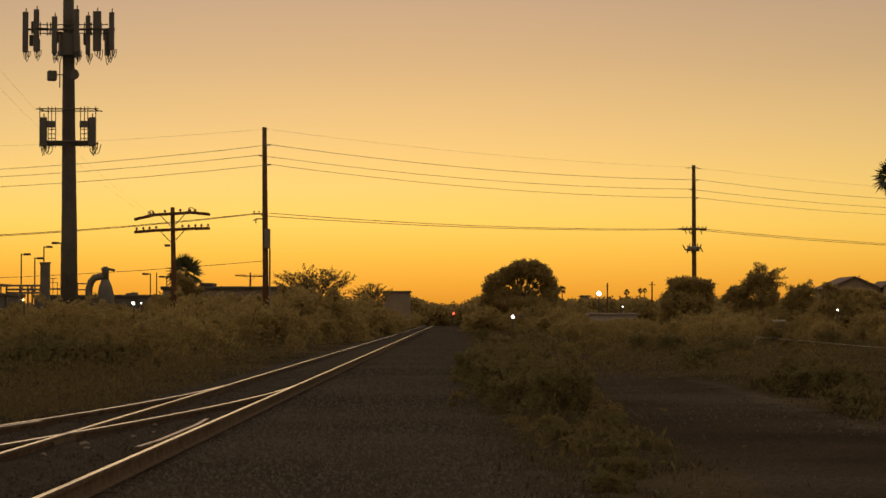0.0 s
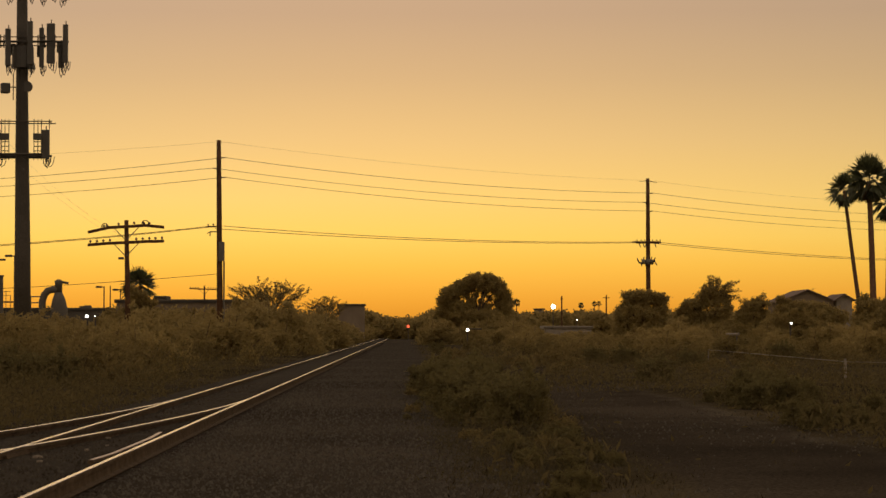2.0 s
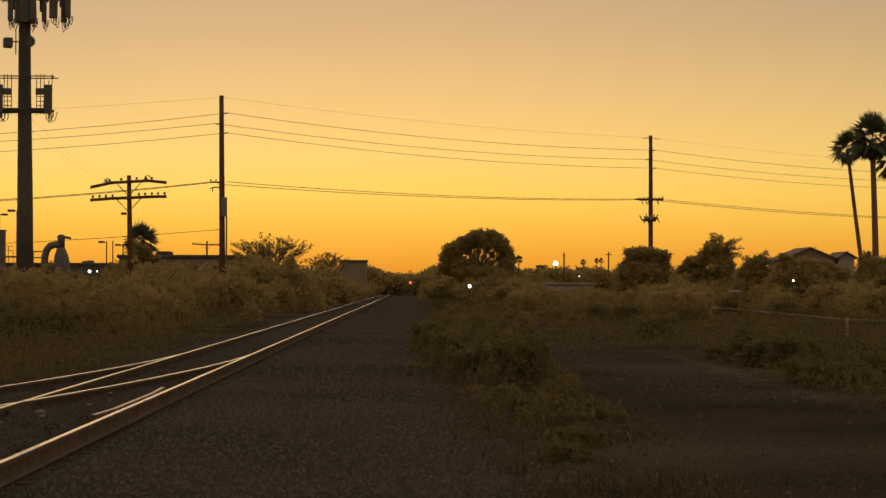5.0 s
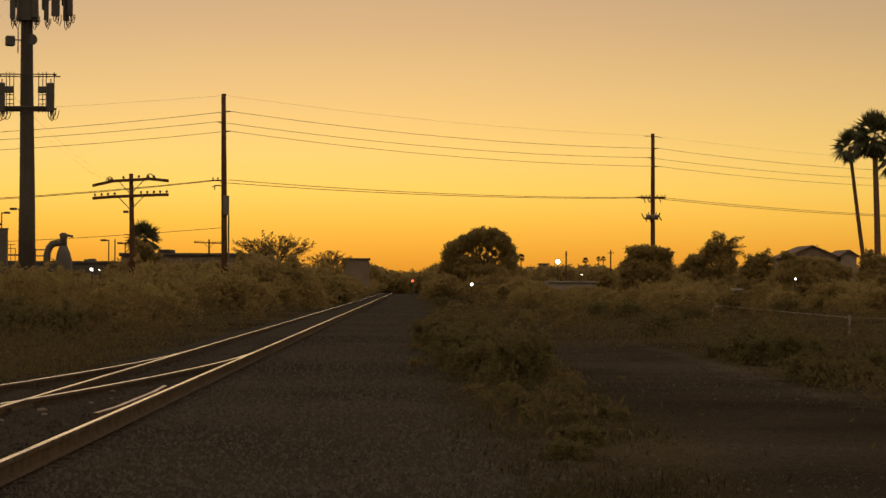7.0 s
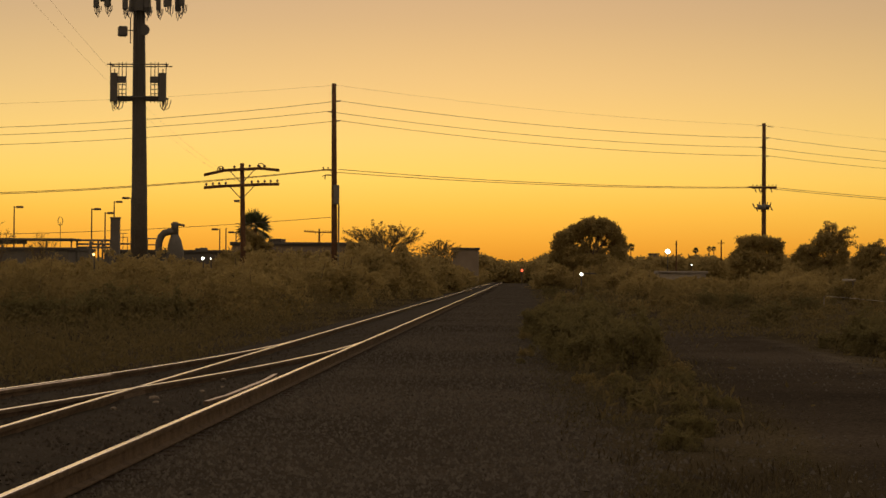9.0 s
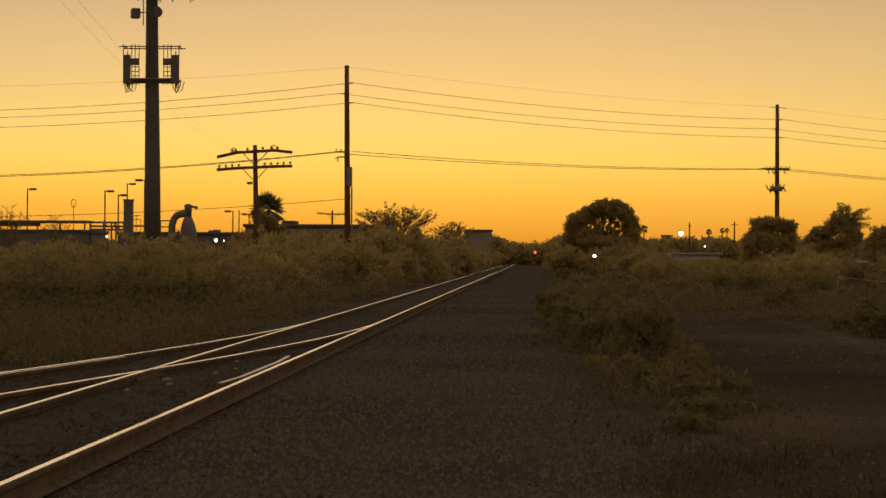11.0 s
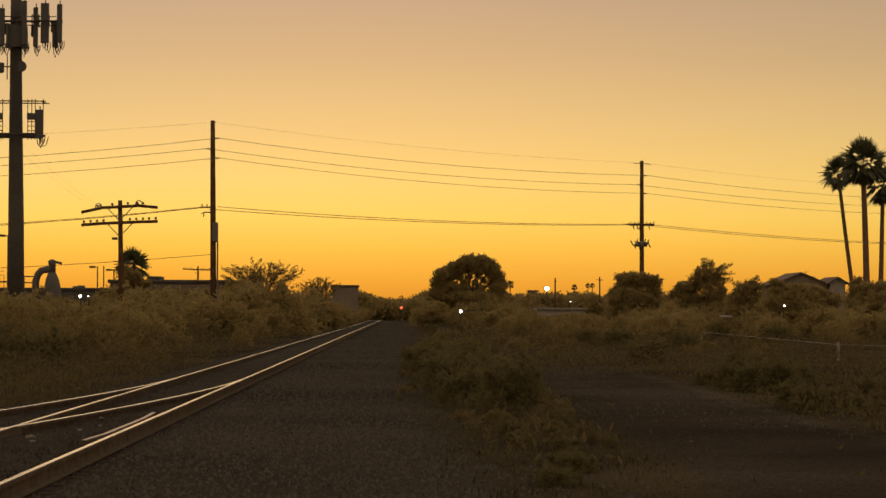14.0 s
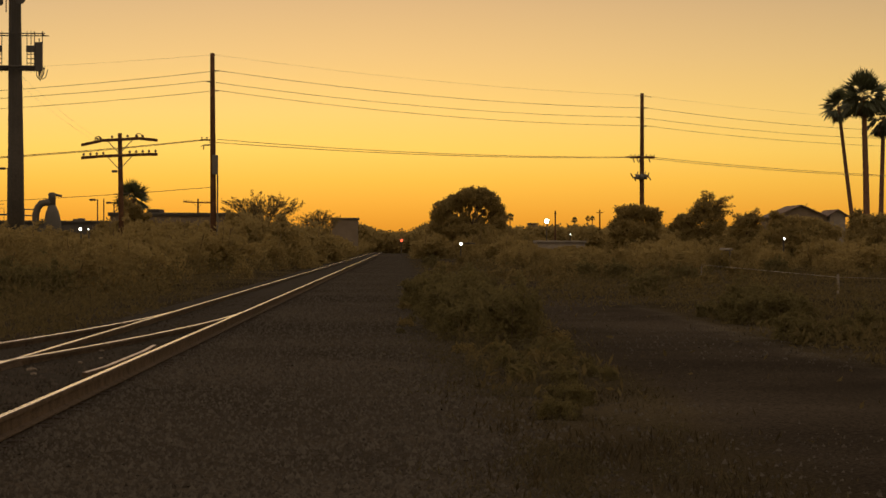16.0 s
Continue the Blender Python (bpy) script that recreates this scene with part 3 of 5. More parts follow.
# ---- cell tower ----
TX, TY = -21.02, 130.0
tower = thing("cell_tower", (TX, TY, 0), "tall grey steel monopole cell tower with antenna arrays", "cell tower")
part("mast", Geo().tube([(0.03, 0, -0.3), (0.0, 0, 6.0), (-0.06, 0, 12.0), (-0.09, 0, 17.0), (-0.12, 0, 24.0)], [0.47, 0.43, 0.36, 0.31, 0.26], 18), TOWER_STEEL, tower, smooth=True)


def tz(py):
    """Height on the tower of a level given in its drawing units."""
    return EYE + (562 - py) * 130.0 / 4200


def antenna(x, y, z_low, z_high, w, turn, cables=True):
    g = Geo()
    g.box(x, y, z_low, w, 0.16, z_high - z_low, 0.03, turn)
    a = part("antenna_panel", g, PANEL_GREY, tower, "flat grey antenna panel")
    part("mounting_pipe", Geo().tube([(x, y + 0.18, z_low - 0.15), (x, y + 0.18, z_high + 0.22)], 0.03, 6), TOWER_STEEL, a)
    if cables:
        c = Geo()
        for k in range(3):
            ox = (k - 1) * w * 0.28
            d = 0.28 + 0.12 * ((k * 7 + int(x * 10)) % 3)
            c.tube([(x + ox, y, z_low), (x + ox + 0.02, y, z_low - d * 0.6), (x + ox + 0.08, y + 0.05, z_low - d), (x + ox + 0.15, y + 0.16, z_low - d * 0.5), (x + ox + 0.16, y + 0.18, z_low + 0.1)], 0.022, 5)
        part("jumper_cable", c, BLACK_CABLE, a)
    return a


def px(p):
    return (p - 121.0) * 130.0 / 4200


def top_array(dz):
    zc = tz(52) + dz
    part("frame_bar", Geo().tube([(px(40), -0.35, zc), (px(202), -0.35, zc)], 0.065, 6), TOWER_STEEL, tower)
    part("frame_bar", Geo().tube([(px(45), 0.5, zc + 0.12), (px(198), 0.5, zc + 0.12)], 0.05, 6), TOWER_STEEL, tower)
    part("frame_bar", Geo().tube([(px(62), -0.9, zc), (0, 0.0, zc), (px(180), -0.9, zc)], 0.05, 6), TOWER_STEEL, tower)
    part("frame_bar", Geo().tube([(0, -0.4, zc - 0.1), (0, 1.4, zc - 0.1)], 0.07, 6), TOWER_STEEL, tower)
    part("frame_bar", Geo().tube([(-0.42, 0, zc - 0.25), (0.42, 0, zc - 0.25)], 0.12, 8), TOWER_STEEL, tower)
    for q in (-0.22, 0.26):
        part("frame_bar", Geo().tube([(px(54), -0.38, zc + q), (px(190), -0.38, zc + q)], 0.03, 6), TOWER_STEEL, tower)
    for p in (70, 82, 88, 148, 160, 178):
        part("frame_bar", Geo().tube([(px(p), -0.36, zc - 0.34), (px(p), -0.36, zc + 0.38)], 0.035, 6), TOWER_STEEL, tower)
    part("frame_bar", Geo().tube([(px(84), -0.36, zc - 0.3), (px(94), -0.36, zc + 0.3)], 0.025, 5), TOWER_STEEL, tower)
    part("frame_bar", Geo().tube([(px(150), -0.36, zc + 0.3), (px(162), -0.36, zc - 0.3)], 0.025, 5), TOWER_STEEL, tower)
    for p, y, hi, lo, w, turn in ((44, -0.45, 21, 93, 0.32, 12), (64, -0.55, 17, 92, 0.30, -20), (98, -0.9, 31, 97, 0.30, 5), (137, -0.9, 18, 95, 0.28, 0), (154, -0.3, 27, 97, 0.26, 15), (171, -0.45, 20, 91, 0.45, 0), (197, -0.5, 22, 90, 0.28, -15), (188, -0.2, 55, 98, 0.30, 30)):
        antenna(px(p), y, tz(lo) + dz, tz(hi) + dz, w, turn)
    for p, q in ((57, 38), (106, 72), (131, 76), (185, 52), (54, 62), (61, 70), (101, 56), (150, 60), (112, 62)):
        part("radio_unit", Geo().box(px(p), 0.1, tz(q + 18) + dz, 0.36, 0.22, 0.62, 0.03), PANEL_GREY, tower, "boxy grey radio unit")


top_array(0.0)
top_array(3.85)
part("collar", Geo().tube([(-0.04, 0, tz(98)), (-0.04, 0, tz(60))], [0.62, 0.58], 14), PANEL_GREY, tower, "bundle of cables round the mast")
for k in range(5):
    a = 0.5 + k * 0.35
    part("feeder_cable", Geo().tube([(0.42 * math.cos(a) - 0.03, -0.42 * math.sin(a), 3.0), (0.36 * math.cos(a) - 0.07, -0.36 * math.sin(a), 12.5), (0.34 * math.cos(a) - 0.09, -0.34 * math.sin(a), 17.0)], 0.022, 5), BLACK_CABLE, tower, "black feeder cable down the mast")
for p, d in ((96, 0.5), (103, 0.7), (110, 0.45), (133, 0.75), (139, 0.5)):
    part("jumper_cable", Geo().tube([(px(p), -0.6, tz(92)), (px(p) - 0.05, -0.62, tz(92) - d * 0.6), (px(p) + 0.08, -0.6, tz(92) - d), (px(p) + 0.16, -0.5, tz(92) - d * 0.4)], 0.028, 5), BLACK_CABLE, tower)
# ladder-like rungs of the lower mounts
for p0, p1 in ((86, 99), (143, 156)):
    for q in (216, 230, 238, 246):
        part("rung", Geo().tube([(px(p0), -0.6, tz(q)), (px(p1), -0.6, tz(q))], 0.024, 5), TOWER_STEEL, tower)
# small dish and box below the first array
g = Geo()
g.tube([(px(128), -0.3, tz(131)), (px(128), -0.05, tz(131))], [0.30, 0.30], 16)
part("dish", g, PANEL_GREY, tower, "round drum dish antenna")
part("floodlight", Geo().box(px(90), -0.2, tz(143), 0.5, 0.45, 0.56, 0.06, 18), PANEL_GREY, tower, "square box antenna")
part("mounting_pipe", Geo().tube([(px(104), -0.2, tz(155)), (px(104), -0.2, tz(110))], 0.03, 6), TOWER_STEEL, tower)
part("box_bracket", Geo().tube([(px(94), -0.2, tz(132)), (px(112), -0.1, tz(132))], 0.035, 6), TOWER_STEEL, tower)
# lower array
for y in (-0.7, 0.7):
    part("frame_bar", Geo().tube([(px(65), y, tz(194)), (px(175), y, tz(194))], 0.035, 6), TOWER_STEEL, tower)
    part("frame_bar", Geo().tube([(px(72), y, tz(252)), (px(168), y, tz(252))], 0.07, 6), TOWER_STEEL, tower)
part("frame_bar", Geo().tube([(px(72), -0.7, tz(194)), (px(72), 0.7, tz(194))], 0.03, 6), TOWER_STEEL, tower)
part("frame_bar", Geo().tube([(px(168), -0.7, tz(194)), (px(168), 0.7, tz(194))], 0.03, 6), TOWER_STEEL, tower)
part("frame_bar", Geo().tube([(px(78), 0, tz(254)), (px(164), 0, tz(254))], 0.13, 8), TOWER_STEEL, tower)
for p, y in ((78, -0.7), (164, -0.7)):
    antenna(px(p), y, tz(260), tz(209), 0.40, 0)
for p, y in ((92, -0.7), (150, -0.7)):
    part("radio_unit", Geo().box(px(p), y, tz(227), 0.48, 0.25, 0.36, 0.03), PANEL_GREY, tower, "boxy grey radio unit")
for p in (71, 86, 92, 99, 143, 150, 156, 170):
    part("mounting_pipe", Geo().tube([(px(p), -0.6, tz(262)), (px(p), -0.6, tz(190))], 0.024, 5), TOWER_STEEL, tower)
for p in (76, 82, 160, 166):
    part("jumper_cable", Geo().tube([(px(p), -0.6, tz(258)), (px(p), -0.6, tz(268)), (px(p + 4), -0.5, tz(274)), (px(p + 9), -0.4, tz(270)), (px(p + 12), -0.3, tz(256))], 0.022, 5), BLACK_CABLE, tower)


# ---- industrial buildings ----
def flat_building(name, x0, x1, y0, depth, height, label, wall=STUCCO, windows=0, edge=ROOFING):
    ob = thing(name, ((x0 + x1) / 2, y0 + depth / 2, 0), label, "building")
    w = x1 - x0
    part("wall", Geo().box(0, 0, -0.1, w, depth, height - 0.15, 0.02), wall, ob)
    part("roof", Geo().box(0, 0, height - 0.26, w + 0.3, depth + 0.3, 0.1, 0.02), ROOFING, ob, "dark flat roof")
    par = Geo()
    for sx, sy, bx, by in ((w + 0.36, 0.2, 0, -depth / 2 - 0.05), (w + 0.36, 0.2, 0, depth / 2 + 0.05), (0.2, depth, -w / 2 - 0.08, 0), (0.2, depth, w / 2 + 0.08, 0)):
        par.box(bx, by, height - 0.3, sx, sy, 0.3, 0.02)
    part("parapet", par, edge, ob)
    for i in range(windows):
        cx = -w / 2 + (i + 0.5) * w / windows
        f = part("window", Geo().box(cx, -depth / 2 - 0.02, 1.0, 1.5, 0.1, 1.1, 0.02), METAL_SHEET, ob)
        part("pane", Geo().box(cx, -depth / 2 - 0.055, 1.06, 1.38, 0.06, 0.98, 0.01), GLASS_DARK, f)
    return ob


flat_building("warehouse", -25.04, -12.98, 205.0, 14.0, 4.31, "long low tan stucco warehouse with a flat dark roof", STUCCO, 6)
flat_building("roof_room", -23.37, -22.56, 221.0, 4.0, 4.84, "small roof room behind the warehouse", STUCCO)
flat_building("plant_building", -41.64, -28.15, 236.0, 12.0, 3.88, "low flat-roofed industrial plant building", METAL_SHEET, 5)
flat_building("plant_wing", -58.61, -44.47, 232.0, 14.0, 4.02, "flat-roofed wing of the industrial plant", METAL_SHEET, 4)
canopy = thing("roof_canopy", (-51.43, 236.0, 0), "thin flat steel canopy on short posts over the plant wing", "canopy")
reach = (-44.47 + 58.61) / 2
part("canopy_roof", Geo().box(0, 0, 4.70, reach * 2, 5.0, 0.24, 0.03), METAL_SHEET, canopy)
for f in (-0.95, -0.6, -0.3, 0.0, 0.3, 0.62, 0.97):
    part("post", Geo().box(reach * f, -2.0, -0.1, 0.14, 0.14, 4.78, 0.01), GALVANISED, canopy)
part("screen_panel", Geo().box(-reach * 0.3, -2.1, 4.34, reach * 1.3, 0.08, 4.72 - 4.34, 0.01), METAL_SHEET, canopy)

# open pipe rack beside the wing
rack = thing("pipe_rack", (-42.70, 236.0, 0), "open steel pipe rack with posts and cross bracing", "pipe rack")
half = (-40.93 + 44.47) / 2
for z in (4.89, 4.50, 4.17):
    part("beam", Geo().box(0, 0, z - 0.2, half * 2, 0.25, 0.2, 0.02), GALVANISED, rack)
for f in (-0.95, -0.2, 0.25, 0.5, 0.95):
    part("post", Geo().box(half * f, 0, -0.1, 0.16, 0.2, 4.83, 0.01), GALVANISED, rack)
for f in (-0.2, 0.25, 0.5):
    part("brace", Geo().tube([(half * f, -0.15, 3.95), (half * (f + 0.22), -0.15, 4.78)], 0.05, 6), GALVANISED, rack)

stack = thing("exhaust_stack", (-39.51, 230.0, 0), "square grey sheet metal exhaust stack", "exhaust stack")
part("shaft", Geo().box(0, 0, -0.1, 0.84, 0.84, 6.94, 0.03), METAL_SHEET, stack)
part("cap", Geo().box(0, 0, 6.94 - 0.12, 0.96, 0.96, 0.16, 0.03), METAL_SHEET, stack)
deck = thing("roof_railing", (-38.83, 233.0, 0), "steel service platform with pipe railing", "railing")
part("platform", Geo().box(0, 0, 4.34, 1.5, 1.2, 0.15, 0.02), GALVANISED, deck)
for f in (-0.7, -0.35, 0.1, 0.7):
    part("post", Geo().tube([(f, -0.5, -0.1), (f, -0.5, 5.50 if f < 0 else 5.05)], 0.035, 6), GALVANISED, deck)
for z in (5.44, 5.05):
    part("rail_bar", Geo().tube([(-0.75, -0.5, z), (0.1, -0.5, z)], 0.03, 6), GALVANISED, deck)
pipes = thing("pipe_run", (-36.24, 233.0, 0), "horizontal steel pipes on the plant roof", "pipes")
for z in (4.94, 4.34):
    part("pipe", Geo().tube([(-0.9, 0, z), (0.55, 0, z)], 0.06, 8), GALVANISED, pipes)
for ox in (-0.6, 0.4):
    part("pipe_leg", Geo().tube([(ox, 0, -0.1), (ox, 0, 5.00)], 0.05, 8), GALVANISED, pipes)

# cyclone dust collector with its bent duct
cyc = thing("cyclone_collector", (-33.39, 228.0, 0), "grey sheet metal cyclone dust collector with a bent duct", "dust collector")
k = 228.0 / 4200
part("cone", Geo().tube([(0.05, 0, -0.1), (0.05, 0, 3.75), (0.02, 0, 4.62), (0, 0, 5.27)], [17 * k, 15 * k, 11.5 * k, 6.6 * k], 20), METAL_SHEET, cyc, smooth=True)
part("neck", Geo().tube([(0, 0, 5.16), (0, 0, 6.08), (0, 0, 6.35), (0, 0, 6.52)], [6.5 * k, 6.5 * k, 7.5 * k, 3 * k], 16), METAL_SHEET, cyc, smooth=True)
part("outlet_arm", Geo().tube([(0, 0, 6.19), (9 * k, 0, 6.24), (17 * k, 0, 6.14)], [2.5 * k, 2.2 * k, 2.2 * k], 8), METAL_SHEET, cyc)
arch = [(-29 * k, 0, -0.1), (-29 * k, 0, 3.75), (-28.5 * k, 0, 4.45), (-25 * k, 0, 5.05), (-19 * k, 0, 5.43), (-10 * k, 0, 5.54), (0, 0, 5.54)]
part("duct", Geo().tube(arch, 6.3 * k, 14), METAL_SHEET, cyc, "round bent sheet metal duct", True)
unit_box = thing("rooftop_unit", (-32.42, 240.0, 3.82), "boxy rooftop air conditioning unit on the plant", "air conditioner")
part("casing", Geo().box(0, 0, -0.15, 1.15, 1.0, 0.42, 0.03), METAL_SHEET, unit_box)
part("fan_guard", Geo().tube([(0.2, 0, 0.26), (0.2, 0, 0.34)], 0.35, 12), GALVANISED, unit_box)


def lot_light(x, y, height, head, label="slim parking lot light pole with a flat lamp head"):
    ob = thing("lot_light", (x, y, 0), label, "street lamp", "parking lot lights")
    part("pole", Geo().tube([(0, 0, -0.1), (0, 0, height)], [0.10, 0.07], 8), LAMP_METAL, ob)
    if head:
        part("arm", Geo().tube([(0, 0, height - 0.12), (head * 0.5, 0, height - 0.06)], 0.05, 6), LAMP_METAL, ob)
        part("lamp_head", Geo().box(head * 0.62, 0, height - 0.2, 0.75, 0.45, 0.24, 0.05), LAMP_METAL, ob)
    return ob


for p, q, d, hd in ((-102, 446, 262, 1), (37, 449, 255, 1), (61, 456, 262, 1), (77, 436, 280, 1), (108, 429, 250, -1), (266, 484, 290, -1), (277, 483, 300, 0), (295, 489, 300, -1)):
    lot_light((p - 801) * d / 4200, d, EYE + (562 - q) * d / 4200, hd)
disc = thing("round_sign", (-48.81, 250.0, 0), "round sign on a thin pole behind the plant", "sign")
part("pole", Geo().tube([(0, 0, -0.1), (0, 0, 6.87)], 0.035, 6), LAMP_METAL, disc)
part("ring", Geo().tube([(0.26 * math.cos(a * math.pi / 8), 0, 6.99 + 0.45 * math.sin(a * math.pi / 8)) for a in range(17)], 0.035, 6), LAMP_METAL, disc)


# ---- lit lamps ----
def lit_lamp(name, x, y, z, r, mat, label, arm=0.0):
    """A lamp on a post with a glowing lens facing the track."""
    ob = thing(name, (x, y, 0), label, "lamp", "lit lamps")
    part("post", Geo().tube([(0, 0.3, -0.1), (0, 0.3, z + r)], 0.06, 8), LAMP_METAL, ob)
    hood = part("hood", Geo().tube([(0, 0.35, z), (0, 0.05, z), (0, -0.05, z)], [r * 0.5, r * 1.25, r * 1.3], 14), LAMP_METAL, ob)
    part("lens", Geo().tube([(0, -0.05, z), (0, -0.05 - r * 0.5, z), (0, -0.05 - r * 0.8, z)], [r, r * 0.85, r * 0.3], 14), mat, hood, "glowing lens", True)
    if arm:
        part("arm", Geo().tube([(0, 0.3, z + r * 0.6), (arm, 0.3, z + r * 0.6)], 0.07, 6), LAMP_METAL, ob)
    return ob


for p, q, d, r, m, name, lab, arm in ((1060, 520, 300, 0.28, LAMP_GREEN, "floodlight", "bright greenish-white floodlight on a post", 0),
                                      (908, 561, 230, 0.14, LAMP_WHITE, "street_lamp", "small bright white lamp near the railway", 1.4),
                                      (1102, 543, 300, 0.07, LAMP_WHITE, "street_lamp", "small distant white lamp", 0),
                                      (1482, 549, 150, 0.06, LAMP_WHITE, "street_lamp", "small white yard lamp among trees", 0),
                                      (236, 537, 180, 0.11, LAMP_WHITE, "yard_lamp", "bright white yard lamp at the plant", 0),
                                      (250, 537, 184, 0.045, LAMP_WHITE, "yard_lamp", "small white yard lamp at the plant", 0),
                                      (41, 531, 180, 0.10, LAMP_YELLOW, "yard_lamp", "warm yellow yard lamp at the plant", 0),
                                      (803, 555, 330, 0.19, LAMP_RED, "railway_signal", "red railway signal far down the track", 0)):
    lit_lamp(name, (p - 801) * d / 4200, d, EYE + (562 - q) * d / 4200, r, m, lab, arm)


# ---- palms ----
def fan_fronds(rng, n, length, lo, hi, mat, name, droop):
    """Fan fronds on long stalks: a half-open fan of pointed fingers at the end of each."""
    c, a, w = [], [], []
    for i in range(n):
        az = 2.39996 * i + rng.uniform(-0.3, 0.3)
        el = math.radians(lo + (hi - lo) * ((i + rng.random()) / n) ** 0.9)
        d = np.array([math.cos(az) * math.cos(el), math.sin(az) * math.cos(el), math.sin(el)])
        s = np.cross(d, [0, 0, 1.0])
        s /= np.linalg.norm(s)
        roll = rng.uniform(-1.1, 1.1)
        s = s * math.cos(roll) + np.cross(d, s) * math.sin(roll)
        stalk, reach = rng.uniform(0.24, 0.46), length * rng.uniform(0.82, 1.06)
        hub = d * reach * stalk
        c.append(hub * 0.5)
        a.append(hub * 0.5)
        w.append(s * 0.03)
        for j in range(13):
            f = (j - 6) / 6 * 0.95
            v = d * math.cos(f) + s * math.sin(f)
            v = v + np.array([0, 0, -droop * rng.uniform(0.6, 1.2) * (1.5 - math.sin(el))])
            v *= reach * (1.0 - stalk) * rng.uniform(0.85, 1.04) * (1.0 - 0.22 * abs(f)) / np.linalg.norm(v)
            c.append(hub + v * 0.5)
            a.append(v * 0.55)
            o = np.cross(v, np.cross(d, s) + rng.normal(size=3) * 0.25)
            w.append(o / max(1e-6, np.linalg.norm(o)) * 0.075 * length / 1.8)
    return quads(name, np.array(c), np.array(a), np.array(w), mat)


def palm(where, path, radius, seed, label, fronds=34, length=1.9, skirt=16, low=-48, hang=-58):
    rng = np.random.default_rng(seed)
    ob = thing("fan_palm", where, label, "palm tree", "fan palms")
    n = len(path)
    part("trunk", Geo().tube(path, [radius * (1.25 - 0.45 * i / (n - 1)) for i in range(n)], 10), PALM_BARK, ob, smooth=True)
    top = Vector(path[-1])
    cr = part("crown", fan_fronds(rng, fronds, length, low, 86, PALM_LEAF, "crown", 0.34), PALM_LEAF, ob, "green fan fronds")
    cr.location = top
    if skirt:
        sk = part("skirt", fan_fronds(rng, skirt, length * 0.72, -88, hang, PALM_DEAD, "skirt", 0.6), PALM_DEAD, ob, "dead hanging fronds")
        sk.location = top + Vector((0, 0, -0.1))
    return ob


def palm_path(p, q0, p_top, q_top, d, bend):
    x0, x1, z1 = 0.0, (p_top - p) * d / 4200, EYE + (562 - q_top) * d / 4200
    return [(x0 + (x1 - x0) * f + bend * math.sin(math.pi * f), 0, -0.2 + (z1 + 0.2) * f) for f in (0, 0.15, 0.3, 0.45, 0.6, 0.75, 0.9, 1.0)]


palm((39.73, 205.0, 0), palm_path(1615, 0, 1578, 314, 205, -0.05), 0.17, 11, "tall slender leaning fan palm behind scrub trees", 28, 1.95, 16, -62)
palm((39.48, 200.0, 0), palm_path(1630, 0, 1622, 297, 200, 0.05), 0.25, 12, "tall thick fan palm beside two others", 44, 2.5, 24, -58)
palm((42.14, 208.0, 0), palm_path(1652, 0, 1658, 336, 208, 0.0), 0.2, 13, "tall fan palm behind scrub trees", 40, 2.4, 22, -58)
palm((-22.01, 195.0, 0), palm_path(327, 0, 328, 484, 195, 0.0), 0.26, 14, "short bushy fan palm in front of the warehouse", 34, 1.85, 8, -45)

# ---- trees ----
def lobes_of(p0, d, spec):
    """Lobes from (across, height, half width, half height) in drawing units at distance d."""
    k = d / 4200
    return [((p - p0) * k, 0.35 * ((i * 37) % 5 - 2) * k * 10, EYE + (562 - q) * k, w * k, w * k * 0.9, h * k) for i, (p, q, w, h) in enumerate(spec)]


tree("scrub_tree", (-21.9, 192.0, 0), 1.2, 0.10,
     lobes_of(322, 192, [(318, 498, 11, 17), (332, 503, 12, 13), (326, 520, 20, 18), (352, 514, 9, 6), (330, 545, 34, 22)]),
     "upright shrub in front of a short palm", 27, LEAF_DARK, 180, 32, 0.08, 0.08)


def tips_of(p0, d, foot, spec):
    """Feathery sprays from one foot to several tips, in the same drawing units."""
    k = d / 4200
    at = lambda p, q: ((p - p0) * k, 0.0, EYE + (562 - q) * k)
    return [(at(*foot), at(*tip)) for tip in spec]


tree("broad_tree", (8.07, 280.0, 0), 2.6, 0.28,
     lobes_of(922, 280, [(874, 500, 15, 14), (884, 493, 13, 10), (899, 485, 16, 11), (921, 475, 19, 13), (945, 475, 18, 13), (961, 486, 15, 14), (974, 502, 10, 14), (981, 514, 8, 10), (866, 512, 11, 13), (880, 512, 13, 12), (890, 524, 18, 12), (868, 528, 16, 12), (925, 537, 60, 12), (972, 524, 15, 13), (903, 498, 8, 6), (914, 507, 5, 4), (939, 499, 5, 3), (930, 521, 8, 3), (898, 513, 5, 4), (915, 489, 8, 3), (938, 489, 12, 4), (922, 499, 5, 3), (948, 503, 4, 7), (931, 511, 5, 3), (960, 509, 5, 6), (913, 516, 6, 4), (944, 520, 7, 4)]),
     "broad rounded dark tree with gaps in its crown", 21, LEAF_DARK, 120, 34, 0.15, 0.13)
tree("scrub_tree", (16.44, 168.0, 0), 1.2, 0.14,
     lobes_of(1212, 168, [(1200, 506, 15, 12), (1222, 505, 18, 12), (1244, 508, 15, 11), (1191, 503, 9, 9), (1256, 506, 8, 8), (1211, 500, 12, 7), (1234, 501, 12, 7), (1252, 522, 11, 18), (1192, 523, 14, 14), (1181, 532, 10, 14), (1205, 540, 36, 26), (1235, 545, 30, 24), (1212, 566, 46, 20)]),
     "dense flat-topped dark scrub tree at the foot of a utility pole", 22, LEAF_DARK, 190, 34, 0.10, 0.085)
